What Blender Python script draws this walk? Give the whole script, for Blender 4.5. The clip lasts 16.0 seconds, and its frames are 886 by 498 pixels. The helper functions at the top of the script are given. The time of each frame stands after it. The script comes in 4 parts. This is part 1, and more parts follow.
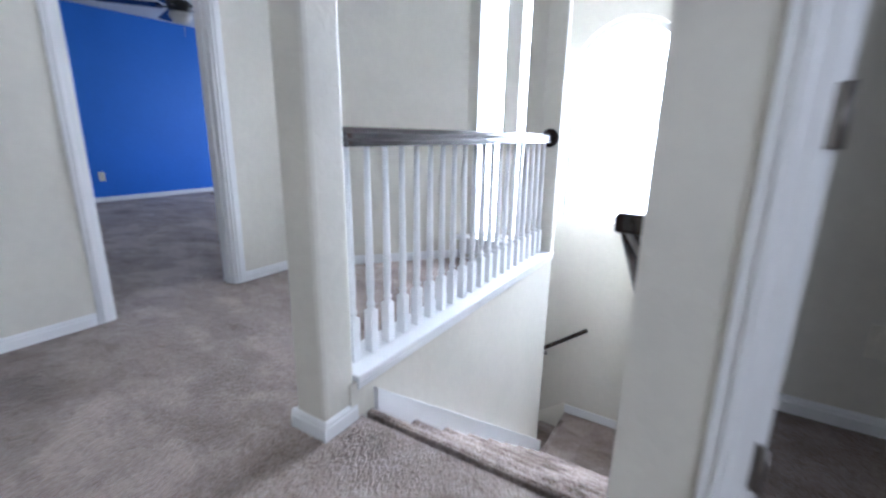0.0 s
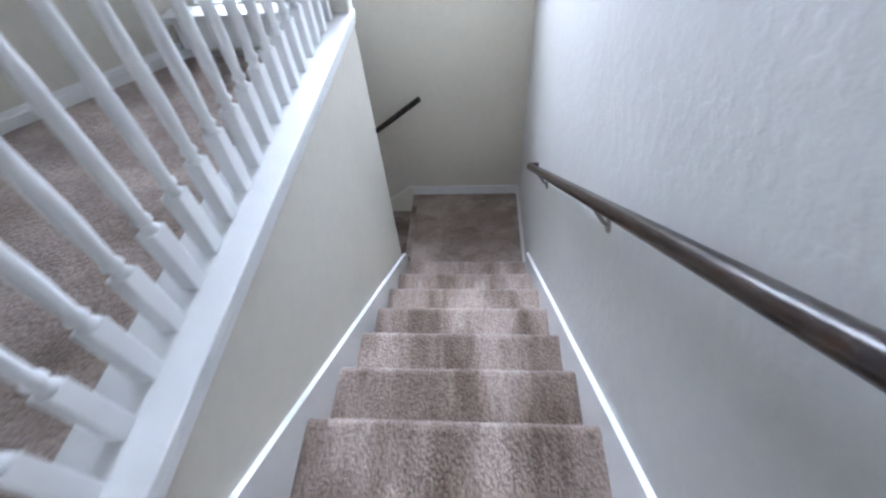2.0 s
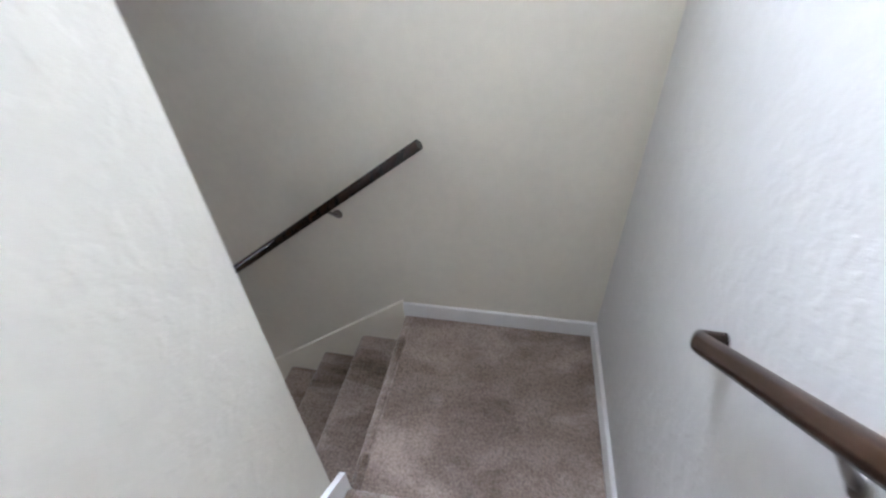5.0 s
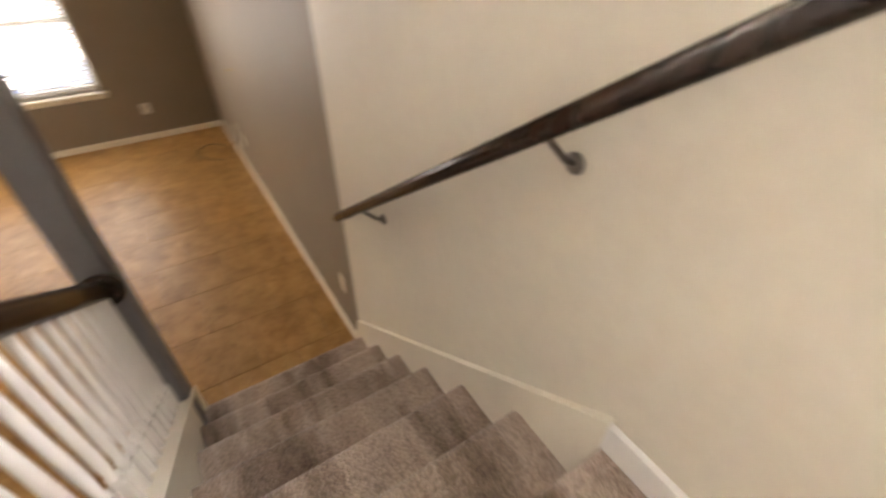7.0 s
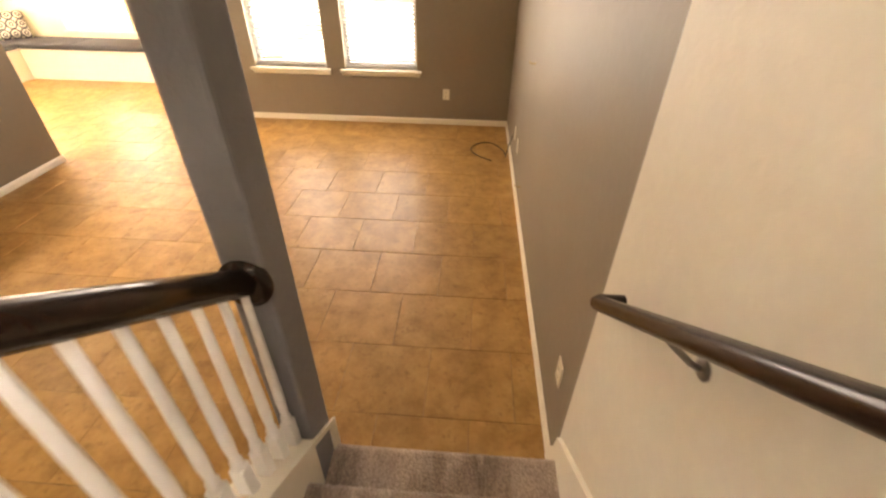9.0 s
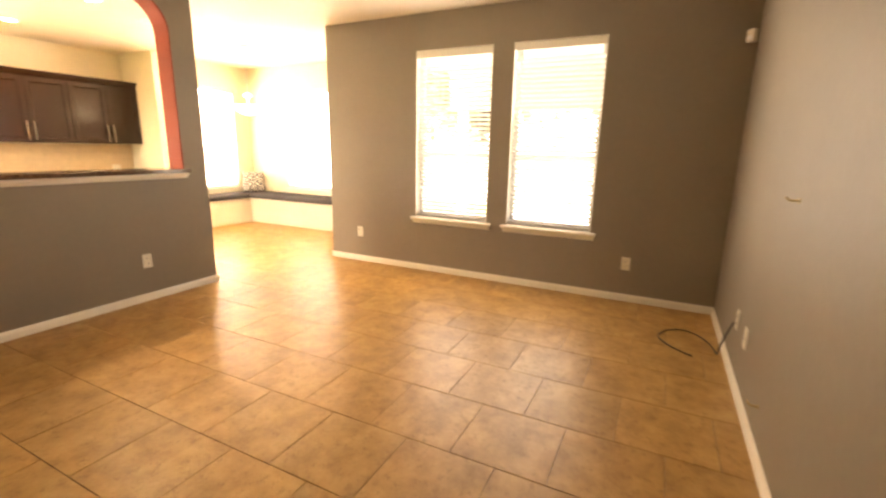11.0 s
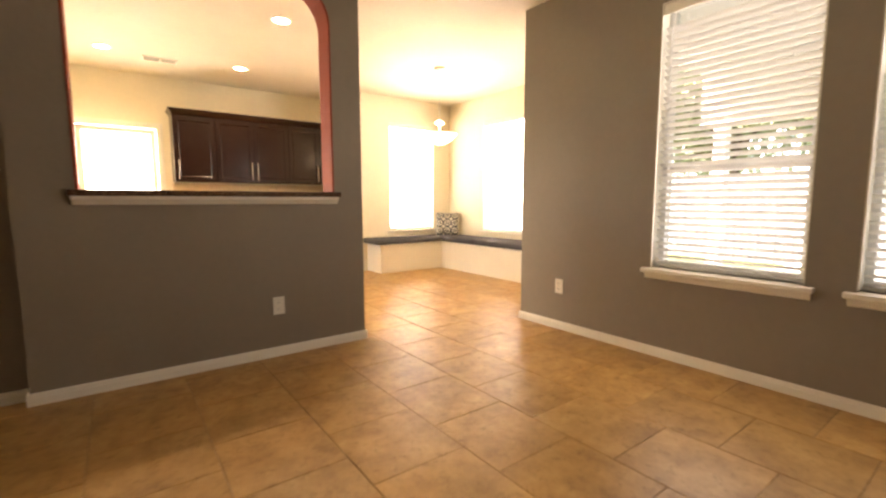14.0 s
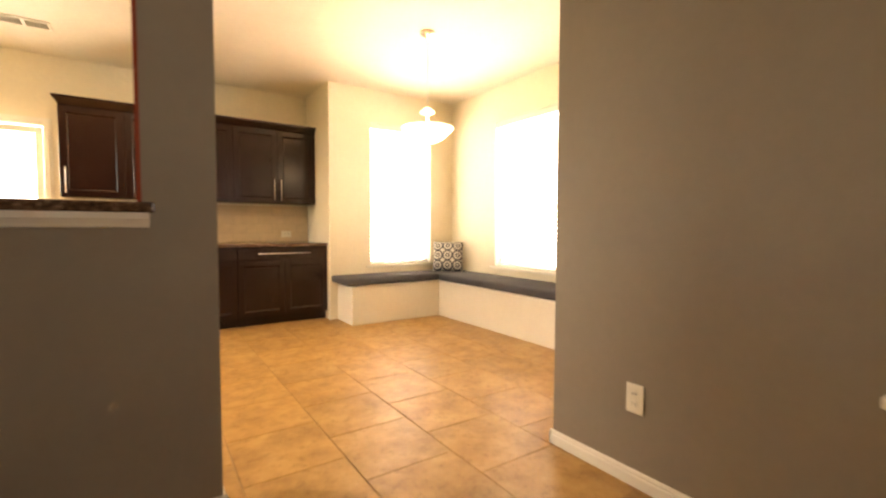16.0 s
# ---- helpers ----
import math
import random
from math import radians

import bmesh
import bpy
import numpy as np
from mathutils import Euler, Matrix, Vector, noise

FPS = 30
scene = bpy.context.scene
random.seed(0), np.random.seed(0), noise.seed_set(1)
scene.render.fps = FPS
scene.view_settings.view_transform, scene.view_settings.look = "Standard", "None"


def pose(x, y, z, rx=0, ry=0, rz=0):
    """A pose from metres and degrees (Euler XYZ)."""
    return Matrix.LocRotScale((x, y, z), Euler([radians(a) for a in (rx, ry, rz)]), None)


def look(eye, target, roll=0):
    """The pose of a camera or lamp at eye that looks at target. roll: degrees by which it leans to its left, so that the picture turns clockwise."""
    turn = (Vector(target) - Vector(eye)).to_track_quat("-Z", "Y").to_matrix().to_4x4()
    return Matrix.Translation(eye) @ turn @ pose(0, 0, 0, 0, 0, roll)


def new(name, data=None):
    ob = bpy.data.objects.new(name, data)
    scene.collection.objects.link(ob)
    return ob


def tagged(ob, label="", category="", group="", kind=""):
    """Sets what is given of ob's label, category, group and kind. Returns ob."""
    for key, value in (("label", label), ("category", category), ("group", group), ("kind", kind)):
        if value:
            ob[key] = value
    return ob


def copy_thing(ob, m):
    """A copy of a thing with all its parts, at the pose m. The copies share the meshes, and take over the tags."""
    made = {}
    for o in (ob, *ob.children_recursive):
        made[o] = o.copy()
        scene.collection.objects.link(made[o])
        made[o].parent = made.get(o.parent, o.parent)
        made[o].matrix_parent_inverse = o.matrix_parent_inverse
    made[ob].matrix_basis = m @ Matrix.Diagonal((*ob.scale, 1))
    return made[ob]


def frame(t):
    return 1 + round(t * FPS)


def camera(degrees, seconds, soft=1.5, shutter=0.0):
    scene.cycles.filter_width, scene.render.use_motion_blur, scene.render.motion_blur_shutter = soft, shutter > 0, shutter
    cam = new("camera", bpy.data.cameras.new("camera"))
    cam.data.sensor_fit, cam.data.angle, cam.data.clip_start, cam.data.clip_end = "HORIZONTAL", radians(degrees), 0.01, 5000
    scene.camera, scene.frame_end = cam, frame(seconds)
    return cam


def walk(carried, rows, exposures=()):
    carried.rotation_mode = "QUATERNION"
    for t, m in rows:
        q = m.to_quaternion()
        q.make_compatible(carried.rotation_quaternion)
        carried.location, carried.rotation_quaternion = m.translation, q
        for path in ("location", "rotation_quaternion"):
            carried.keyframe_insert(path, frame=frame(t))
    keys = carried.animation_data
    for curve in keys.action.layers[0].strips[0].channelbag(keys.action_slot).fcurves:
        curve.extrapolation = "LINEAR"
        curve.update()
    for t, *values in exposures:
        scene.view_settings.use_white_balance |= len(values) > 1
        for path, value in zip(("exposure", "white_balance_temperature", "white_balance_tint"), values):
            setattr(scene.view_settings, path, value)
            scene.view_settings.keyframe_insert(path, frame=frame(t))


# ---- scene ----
cam = camera(90.5, 16.0, soft=2.3, shutter=0.5)
PATH = [
    (0, (0.098, -3.958, 4.008), (-0.927, -2.316, 3.506), 0.9),
    (0.3, (-0.065, -3.715, 4.006), (-1.048, -2.07, 3.443), 1.8),
    (0.5, (-0.14, -3.612, 4.005), (-1.084, -1.951, 3.414), 3.0),
    (0.8, (-0.285, -3.39, 4.044), (-0.745, -1.63, 3.215), 2.4),
    (1, (-0.325, -3.262, 4.035), (-0.6, -1.565, 3.01), 2.8),
    (1.2, (-0.354, -3.129, 3.975), (-0.52, -1.601, 2.693), 2.3),
    (1.5, (-0.365, -3.03, 3.964), (-0.514, -1.673, 2.501), -2.5),
    (2, (-0.356, -2.813, 3.919), (-0.507, -1.528, 2.393), -5.3),
    (2.5, (-0.423, -2.566, 3.761), (-0.385, -1.076, 2.426), 0.2),
    (3, (-0.4, -2.358, 3.587), (-0.419, -0.866, 2.255), 0.1),
    (3.5, (-0.426, -2.16, 3.419), (-0.385, -0.592, 2.178), 1.8),
    (4, (-0.387, -1.929, 3.269), (-0.506, -0.359, 2.037), -1.2),
    (6.3, (-0.486, -0.829, 2.524), (-1.07, 0.555, 1.203), 1.3),
    (6.5, (-0.515, -0.755, 2.469), (-1.239, 0.615, 1.206), 1.9),
    (6.8, (-0.607, -0.637, 2.379), (-1.708, 0.429, 1.093), -0.3),
    (7, (-0.689, -0.574, 2.267), (-1.99, 0.287, 1.016), 0.9),
    (7.2, (-0.715, -0.514, 2.254), (-2.141, 0.014, 0.958), 0.9),
    (7.5, (-0.863, -0.463, 2.225), (-2.343, -0.194, 0.906), 2.3),
    (7.6, (-0.904, -0.441, 2.206), (-2.408, -0.245, 0.903), 1.6),
    (8, (-1.087, -0.424, 2.21), (-2.605, -0.32, 0.913), 3.9),
    (8.2, (-1.145, -0.415, 2.164), (-2.681, -0.391, 0.883), 3.0),
    (10.3, (-2.121, -0.489, 1.543), (-3.931, -0.902, 0.777), -0.4),
    (10.5, (-2.213, -0.509, 1.495), (-4.054, -1.044, 0.905), 0.5),
    (11, (-2.403, -0.512, 1.345), (-4.153, -1.374, 0.897), 1.1),
    (11.5, (-2.6, -0.573, 1.211), (-4.279, -1.629, 0.958), 1.5),
    (12, (-2.796, -0.64, 1.091), (-4.221, -2.033, 0.913), 0.6),
    (12.5, (-2.938, -0.724, 1.07), (-4.214, -2.253, 0.894), 0.5),
    (13, (-3.109, -0.937, 1.081), (-4.329, -2.513, 0.927), -0.5),
    (13.5, (-3.379, -1.142, 1.055), (-4.614, -2.702, 0.851), -1.0),
    (14, (-3.711, -1.39, 1.053), (-4.895, -2.987, 0.838), -0.1),
    (14.5, (-4.037, -1.693, 1.049), (-5.302, -3.229, 0.845), 0.8),
    (15, (-4.411, -2.002, 1.03), (-5.584, -3.614, 0.858), 2.4),
    (15.5, (-4.711, -2.348, 1.031), (-5.856, -3.983, 0.921), 1.4),
    (16, (-4.993, -2.681, 1.04), (-6.109, -4.338, 0.945), 0.2),
]
walk(cam, [(t, look(e, g, r)) for t, e, g, r in PATH],
     exposures=[(0, 2.78, 5300, 18), (0.5, 2.6, 5300, 18), (1, 2.3, 5350, 18), (1.5, 2.12, 5400, 18), (2.5, 2.4, 5350, 17), (3.5, 2.55, 5350, 17), (4.2, 2.68, 5450, 17), (6.3, 3.15, 6500, 21), (7, 3.8, 7500, 22), (8.2, 4.35, 8500, 23), (10.3, 4.3, 9400, 24), (11, 4.15, 9500, 24), (12, 3.75, 9200, 24), (13.5, 3.35, 8400, 23), (15, 3.1, 8000, 22), (16, 3.05, 8500, 22)])

# ---- light and exposure ----
world = bpy.data.worlds.new("world")
scene.world = world
world.use_nodes = True
wn = world.node_tree
sky = wn.nodes.new("ShaderNodeTexSky")
sky.sky_type = "NISHITA"
sky.sun_disc = False
sky.sun_elevation = radians(52)
sky.sun_rotation = radians(145)
wn.links.new(sky.outputs[0], wn.nodes["Background"].inputs[0])
wn.nodes["Background"].inputs[1].default_value = 0.15

sun = new("sun", bpy.data.lights.new("sun", "SUN"))
sun.data.energy, sun.data.angle, sun.data.color = 4.2, radians(0.5), (1.0, 0.95, 0.88)
sun.matrix_world = look((0, 0, 30), (-0.35 * 20, 0.5 * 20, 30 - 0.79 * 20))


def area(name, eye, target, w, h, power, col):
    ob = new(name, bpy.data.lights.new(name, "AREA"))
    ob.data.shape, ob.data.size, ob.data.size_y = "RECTANGLE", w, h
    ob.data.energy, ob.data.color = power, col
    ob.matrix_world = look(eye, target)
    return ob


XW0 = -6.61
DAY = (0.93, 0.97, 1.0)
WARM = (1.0, 0.8, 0.54)
area("daylight_arch", (-0.655, 0.13, 4.08), (-0.655, -1, 4.08), 0.9, 1.6, 4.0, DAY).data.spread = radians(150)
area("daylight_above_arch", (-0.655, 0.75, 4.85), (-0.5, -2.0, 2.4), 1.1, 1.3, 23, DAY)
# added lamp behind the loft window, within the stairwell void
area("daylight_loft", (-1.33, -0.70, 4.2), (-1.33, -2, 4.2), 0.4, 1.9, 5, DAY)
area("daylight_blue_room", (-4.8, 1.97, 4.3), (-4.8, 0, 4.1), 1.6, 1.4, 8, DAY)
# unseen fill lamp added at the windowless east hall wall to brighten the hall
area("fill_hall", (1.97, -4.6, 4.3), (0, -4.4, 4.0), 1.2, 1.4, 4.8, DAY)
area("daylight_nook_south", (-7.6, -7.58, 1.44), (-7.6, -6, 1.4), 0.84, 1.66, 9, (1.0, 0.97, 0.94))
area("daylight_nook_west", (-8.47, -6.06, 1.44), (-7, -6.06, 1.4), 1.0, 1.66, 6, (1.0, 0.97, 0.94))
area("daylight_kitchen_door", (-3.78, -8.38, 1.1), (-3.78, -6, 1.0), 0.7, 1.6, 3.4, (1.0, 0.95, 0.86))

area("daylight_window_a", (XW0 - 0.09, -2.53, 1.46), (0, -2.53, 1.3), 0.85, 1.66, 0.8, DAY)
area("daylight_window_c", (XW0 - 0.01, -2.53, 1.46), (0, -2.53, 1.46), 0.8, 1.6, 1.4, DAY)
area("daylight_window_d", (XW0 - 0.01, -1.5, 1.46), (0, -1.5, 1.46), 0.8, 1.6, 1.4, DAY)
area("daylight_window_b", (XW0 - 0.09, -1.5, 1.46), (0, -1.5, 1.3), 0.85, 1.66, 0.8, DAY)


def spot(name, x, y, z, power, size=150):
    ob = new(name, bpy.data.lights.new(name, "SPOT"))
    ob.data.energy, ob.data.color, ob.data.spot_size, ob.data.spot_blend = power, WARM, radians(size), 0.6
    ob.data.shadow_soft_size = 0.05
    ob.matrix_world = look((x, y, z), (x, y, 0))
    return ob


# ---- materials ----
def material(name, build):
    m = bpy.data.materials.new(name)
    m.use_nodes = True
    nt = m.node_tree
    build(nt, nt.nodes["Principled BSDF"])
    return m


def node(nt, kind, **sets):
    n = nt.nodes.new(kind)
    for k, v in sets.items():
        n.inputs[k.replace("_", " ")].default_value = v
    return n


def coords(nt, scale=(1, 1, 1)):
    tc = nt.nodes.new("ShaderNodeTexCoord")
    geo = nt.nodes.new("ShaderNodeNewGeometry")
    mp = nt.nodes.new("ShaderNodeMapping")
    mp.inputs["Scale"].default_value = scale
    nt.links.new(geo.outputs["Position"], mp.inputs["Vector"])
    return mp.outputs[0]


def noise_at(nt, vec, scale, detail=4, rough=0.6):
    n = node(nt, "ShaderNodeTexNoise", Scale=scale, Detail=detail, Roughness=rough)
    nt.links.new(vec, n.inputs["Vector"])
    return n.outputs["Fac"]


def ramp(nt, fac, stops):
    r = nt.nodes.new("ShaderNodeValToRGB")
    e = r.color_ramp.elements
    while len(e) < len(stops):
        e.new(0.5)
    for el, (p, c) in zip(e, stops):
        el.position, el.color = p, (*c, 1) if len(c) == 3 else c
    nt.links.new(fac, r.inputs[0])
    return r.outputs[0]


def mix(nt, fac, a, b, how="MIX"):
    m = nt.nodes.new("ShaderNodeMix")
    m.data_type, m.blend_type = "RGBA", how
    for s, v in ((m.inputs[0], fac), (m.inputs[6], a), (m.inputs[7], b)):
        if isinstance(v, (int, float)):
            s.default_value = v
        elif isinstance(v, tuple):
            s.default_value = (*v, 1)
        else:
            nt.links.new(v, s)
    return m.outputs[2]


def bump(nt, bsdf, height, strength, dist):
    b = node(nt, "ShaderNodeBump", Strength=strength, Distance=dist)
    nt.links.new(height, b.inputs["Height"])
    nt.links.new(b.outputs[0], bsdf.inputs["Normal"])


def add(nt, a, b, k=1.0, op="MULTIPLY_ADD"):
    m = nt.nodes.new("ShaderNodeMath")
    m.operation = op
    nt.links.new(b, m.inputs[0])
    m.inputs[1].default_value = k
    nt.links.new(a, m.inputs[2])
    return m.outputs[0]


def shade(c, k):
    return tuple(min(1, v * k) for v in c)


def wall_paint(name, col, rough=0.55, relief=0.35):
    """Eggshell paint on knockdown-textured drywall."""
    def build(nt, b):
        v = coords(nt)
        big = noise_at(nt, v, 1.3, 3)
        fine = noise_at(nt, v, 24, 3, 0.5)
        c = ramp(nt, big, [(0.3, shade(col, 0.94)), (0.7, shade(col, 1.04))])
        nt.links.new(mix(nt, 0.06, c, ramp(nt, fine, [(0.35, shade(col, 0.7)), (0.65, shade(col, 1.2))])), b.inputs["Base Color"])
        splat = ramp(nt, fine, [(0.48, (0, 0, 0)), (0.58, (1, 1, 1))])
        h = add(nt, noise_at(nt, v, 130, 2), splat, 0.8)
        bump(nt, b, h, relief, 0.0025)
        b.inputs["Roughness"].default_value = rough
        b.inputs["Specular IOR Level"].default_value = 0.35
    return material(name, build)


def trim_paint(name, col=(0.8, 0.8, 0.79), rough=0.32):
    def build(nt, b):
        v = coords(nt)
        nt.links.new(ramp(nt, noise_at(nt, v, 6, 4), [(0.3, shade(col, 0.95)), (0.7, col)]), b.inputs["Base Color"])
        bump(nt, b, noise_at(nt, v, 45, 3), 0.12, 0.001)
        b.inputs["Roughness"].default_value = rough
    return material(name, build)


def carpet_mat(name, dark, light, nap=(2.0, 3.0, 2.5), edge=2.6):
    """Cut pile: tufts, fibres, and patches where the nap is brushed one way or the other (nap: patches a metre; edge: how softly they meet)."""
    def build(nt, b):
        v = coords(nt)
        warp = nt.nodes.new("ShaderNodeVectorMath")
        warp.operation = "MULTIPLY_ADD"
        wob = node(nt, "ShaderNodeTexNoise", Scale=70.0, Detail=2.0)
        nt.links.new(v, wob.inputs["Vector"])
        nt.links.new(wob.outputs["Color"], warp.inputs[0])
        warp.inputs[1].default_value = (0.014, 0.014, 0.014)
        nt.links.new(v, warp.inputs[2])
        tuft = node(nt, "ShaderNodeTexVoronoi", Scale=105)
        nt.links.new(warp.outputs[0], tuft.inputs["Vector"])
        strokes = noise_at(nt, coords(nt, nap), 1.0, 5, 0.55)
        scuff = noise_at(nt, coords(nt, tuple(3.1 * k for k in nap)), 1.0, 3, 0.6)
        strands = noise_at(nt, coords(nt, (60, 160, 90)), 1.0, 3, 0.7)
        mid = tuple(0.5 * (p + q) for p, q in zip(dark, light))
        c = ramp(nt, strokes, [(0.475 - 0.055 * edge, dark), (0.48 - 0.01 * edge, mid), (0.485 + 0.015 * edge, mid), (0.485 + 0.045 * edge, light)])
        c = mix(nt, 0.22, c, ramp(nt, scuff, [(0.4, dark), (0.56, light)]))
        c2 = ramp(nt, strands, [(0.36, shade(dark, 0.35)), (0.5, shade(dark, 1.3)), (0.64, shade(light, 1.3))])
        c = mix(nt, 0.13, c, c2)
        # shade between tufts put into the colour: lighter centres, darker gaps
        pile = ramp(nt, tuft.outputs["Distance"], [(0.15, (1.12, 1.12, 1.11)), (0.45, (1.0, 1.0, 1.0)), (0.8, (0.74, 0.73, 0.72))])
        nt.links.new(mix(nt, 1.0, c, pile, "MULTIPLY"), b.inputs["Base Color"])
        h = add(nt, add(nt, noise_at(nt, v, 60, 3), tuft.outputs["Distance"], -1.8), strands, 0.8)
        bump(nt, b, h, 0.5, 0.01)
        b.inputs["Roughness"].default_value = 0.95
        b.inputs["Sheen Weight"].default_value = 0.3
        b.inputs["Specular IOR Level"].default_value = 0.1
    return material(name, build)


def stained_wood(name, dark, light, scale=(3, 40, 40), rough=0.3, spec=0.4):
    def build(nt, b):
        v = coords(nt, scale)
        grain = noise_at(nt, v, 1.0, 6, 0.6)
        nt.links.new(ramp(nt, grain, [(0.3, dark), (0.72, light)]), b.inputs["Base Color"])
        bump(nt, b, grain, 0.15, 0.001)
        b.inputs["Roughness"].default_value = rough
        b.inputs["Specular IOR Level"].default_value = spec
    return material(name, build)


def tile_mat(name):
    """Glazed porcelain with cloudy tan and rust stains, a little different from tile to tile."""
    def build(nt, b):
        v = coords(nt)
        info = nt.nodes.new("ShaderNodeObjectInfo")
        shift = nt.nodes.new("ShaderNodeVectorMath")
        shift.operation = "MULTIPLY_ADD"
        nt.links.new(info.outputs["Random"], shift.inputs[0])
        shift.inputs[1].default_value = (31, 17, 9)
        nt.links.new(v, shift.inputs[2])
        v = shift.outputs[0]
        cloud = noise_at(nt, v, 5.5, 7, 0.7)
        spots = noise_at(nt, v, 19, 6, 0.72)
        c = ramp(nt, cloud, [(0.3, (0.27, 0.14, 0.04)), (0.52, (0.41, 0.235, 0.078)), (0.75, (0.52, 0.33, 0.13))])
        c = mix(nt, ramp(nt, spots, [(0.33, (0.6, 0.6, 0.6)), (0.46, (0, 0, 0))]), c, (0.22, 0.115, 0.036))
        tone = ramp(nt, info.outputs["Random"], [(0, (0.93, 0.93, 0.93)), (1, (1.05, 1.04, 1.03))])
        nt.links.new(mix(nt, 1.0, c, tone, "MULTIPLY"), b.inputs["Base Color"])
        nt.links.new(ramp(nt, spots, [(0.3, (0.46, 0.46, 0.46)), (0.7, (0.3, 0.3, 0.3))]), b.inputs["Roughness"])
        bump(nt, b, spots, 0.12, 0.003)
        b.inputs["Specular IOR Level"].default_value = 0.4
    return material(name, build)


def plain(name, col, rough=0.5, metal=0.0, spec=0.5, scale=30):
    def build(nt, b):
        v = coords(nt)
        nt.links.new(ramp(nt, noise_at(nt, v, scale, 3), [(0.3, shade(col, 0.88)), (0.7, col)]), b.inputs["Base Color"])
        b.inputs["Roughness"].default_value = rough
        b.inputs["Metallic"].default_value = metal
        b.inputs["Specular IOR Level"].default_value = spec
    return material(name, build)


def granite_mat(name):
    def build(nt, b):
        v = coords(nt)
        c = ramp(nt, noise_at(nt, v, 55, 5, 0.75), [(0.32, (0.015, 0.009, 0.006)), (0.48, (0.07, 0.035, 0.018)), (0.62, (0.16, 0.095, 0.055)), (0.75, (0.36, 0.27, 0.2))])
        nt.links.new(c, b.inputs["Base Color"])
        b.inputs["Roughness"].default_value = 0.12
    return material(name, build)


def glass_mat(name):
    def build(nt, b):
        b.inputs["Base Color"].default_value = (0.97, 0.99, 0.98, 1)
        b.inputs["Transmission Weight"].default_value = 1
        b.inputs["Roughness"].default_value = 0
        b.inputs["IOR"].default_value = 1.1
    return material(name, build)


def blind_mat(name, through_light=0.45):
    def build(nt, b):
        tr = nt.nodes.new("ShaderNodeBsdfTranslucent")
        tr.inputs[0].default_value = (0.9, 0.88, 0.84, 1)
        ms = nt.nodes.new("ShaderNodeMixShader")
        ms.inputs[0].default_value = through_light
        v = coords(nt)
        nt.links.new(ramp(nt, noise_at(nt, v, 20, 3), [(0.3, (0.78, 0.77, 0.74)), (0.7, (0.84, 0.83, 0.8))]), b.inputs["Base Color"])
        b.inputs["Roughness"].default_value = 0.4
        out = nt.nodes["Material Output"]
        nt.links.new(b.outputs[0], ms.inputs[1])
        nt.links.new(tr.outputs[0], ms.inputs[2])
        nt.links.new(ms.outputs[0], out.inputs[0])
    return material(name, build)


def glow_mat(name, col, strength):
    def build(nt, b):
        b.inputs["Base Color"].default_value = (*col, 1)
        b.inputs["Emission Color"].default_value = (*col, 1)
        b.inputs["Emission Strength"].default_value = strength
    return material(name, build)


BEIGE = wall_paint("beige_paint", (0.68, 0.647, 0.56), relief=0.2)
WHITE_WALL = wall_paint("pale_stair_paint", (0.54, 0.535, 0.51), relief=0.33)
GREY = wall_paint("taupe_grey_paint", (0.235, 0.197, 0.148), relief=0.16)
STEEL_GREY = wall_paint("blue_grey_paint", (0.2, 0.2, 0.22))
CREAM = wall_paint("cream_paint", (0.77, 0.69, 0.53))
BLUE = wall_paint("blue_paint", (0.03, 0.16, 0.62))
RUST = wall_paint("rust_red_paint", (0.26, 0.035, 0.01), rough=0.75)
CEIL = wall_paint("ceiling_paint", (0.72, 0.65, 0.52), rough=0.7)
CEIL_UP = wall_paint("white_ceiling_paint", (0.75, 0.74, 0.72), rough=0.7)
TRIM = trim_paint("white_trim")
TRIM_WARM = trim_paint("cream_white_trim", (0.78, 0.74, 0.64))
PILE = (0.15, 0.106, 0.078), (0.5, 0.405, 0.345)
CARPET = carpet_mat("taupe_carpet", *PILE)
STAIR_UP = carpet_mat("taupe_carpet_upper_flight", *PILE, nap=(4.4, 1.0, 1.0), edge=1.3)
STAIR_LOW = carpet_mat("taupe_carpet_lower_flight", *PILE, nap=(1.0, 4.4, 1.0), edge=1.3)
DARKWOOD = stained_wood("dark_stained_rail", (0.010, 0.005, 0.0035), (0.034, 0.016, 0.009), (30, 30, 6), 0.24)
CABWOOD = stained_wood("espresso_cabinet", (0.010, 0.0036, 0.0021), (0.02, 0.0066, 0.0038), (25, 25, 3), 0.2, 0.35)
TILE = tile_mat("tan_porcelain")
GROUT = plain("brown_grout", (0.3, 0.18, 0.08), 0.9)
GRANITE = granite_mat("brown_granite")
STEEL = plain("brushed_nickel", (0.6, 0.58, 0.55), 0.3, 1.0)
BRASS = plain("antique_brass", (0.42, 0.3, 0.14), 0.4, 1.0)
IRON = plain("dark_bronze", (0.09, 0.07, 0.055), 0.45, 0.7)
SATIN = plain("satin_nickel", (0.27, 0.25, 0.23), 0.4, 1.0)
PLASTIC = plain("ivory_plastic", (0.75, 0.71, 0.6), 0.4)
DARK = plain("black_plastic", (0.015, 0.014, 0.014), 0.45)
SLOT = plain("dark_slot", (0.03, 0.028, 0.025), 0.7)
CUSHION = plain("charcoal_fabric", (0.075, 0.075, 0.085), 0.9, 0, 0.2, 200)
GLASS = glass_mat("clear_glass")
BLIND = blind_mat("white_blind")
LAMP_ON = glow_mat("lit_lamp", (1.0, 0.84, 0.6), 18)
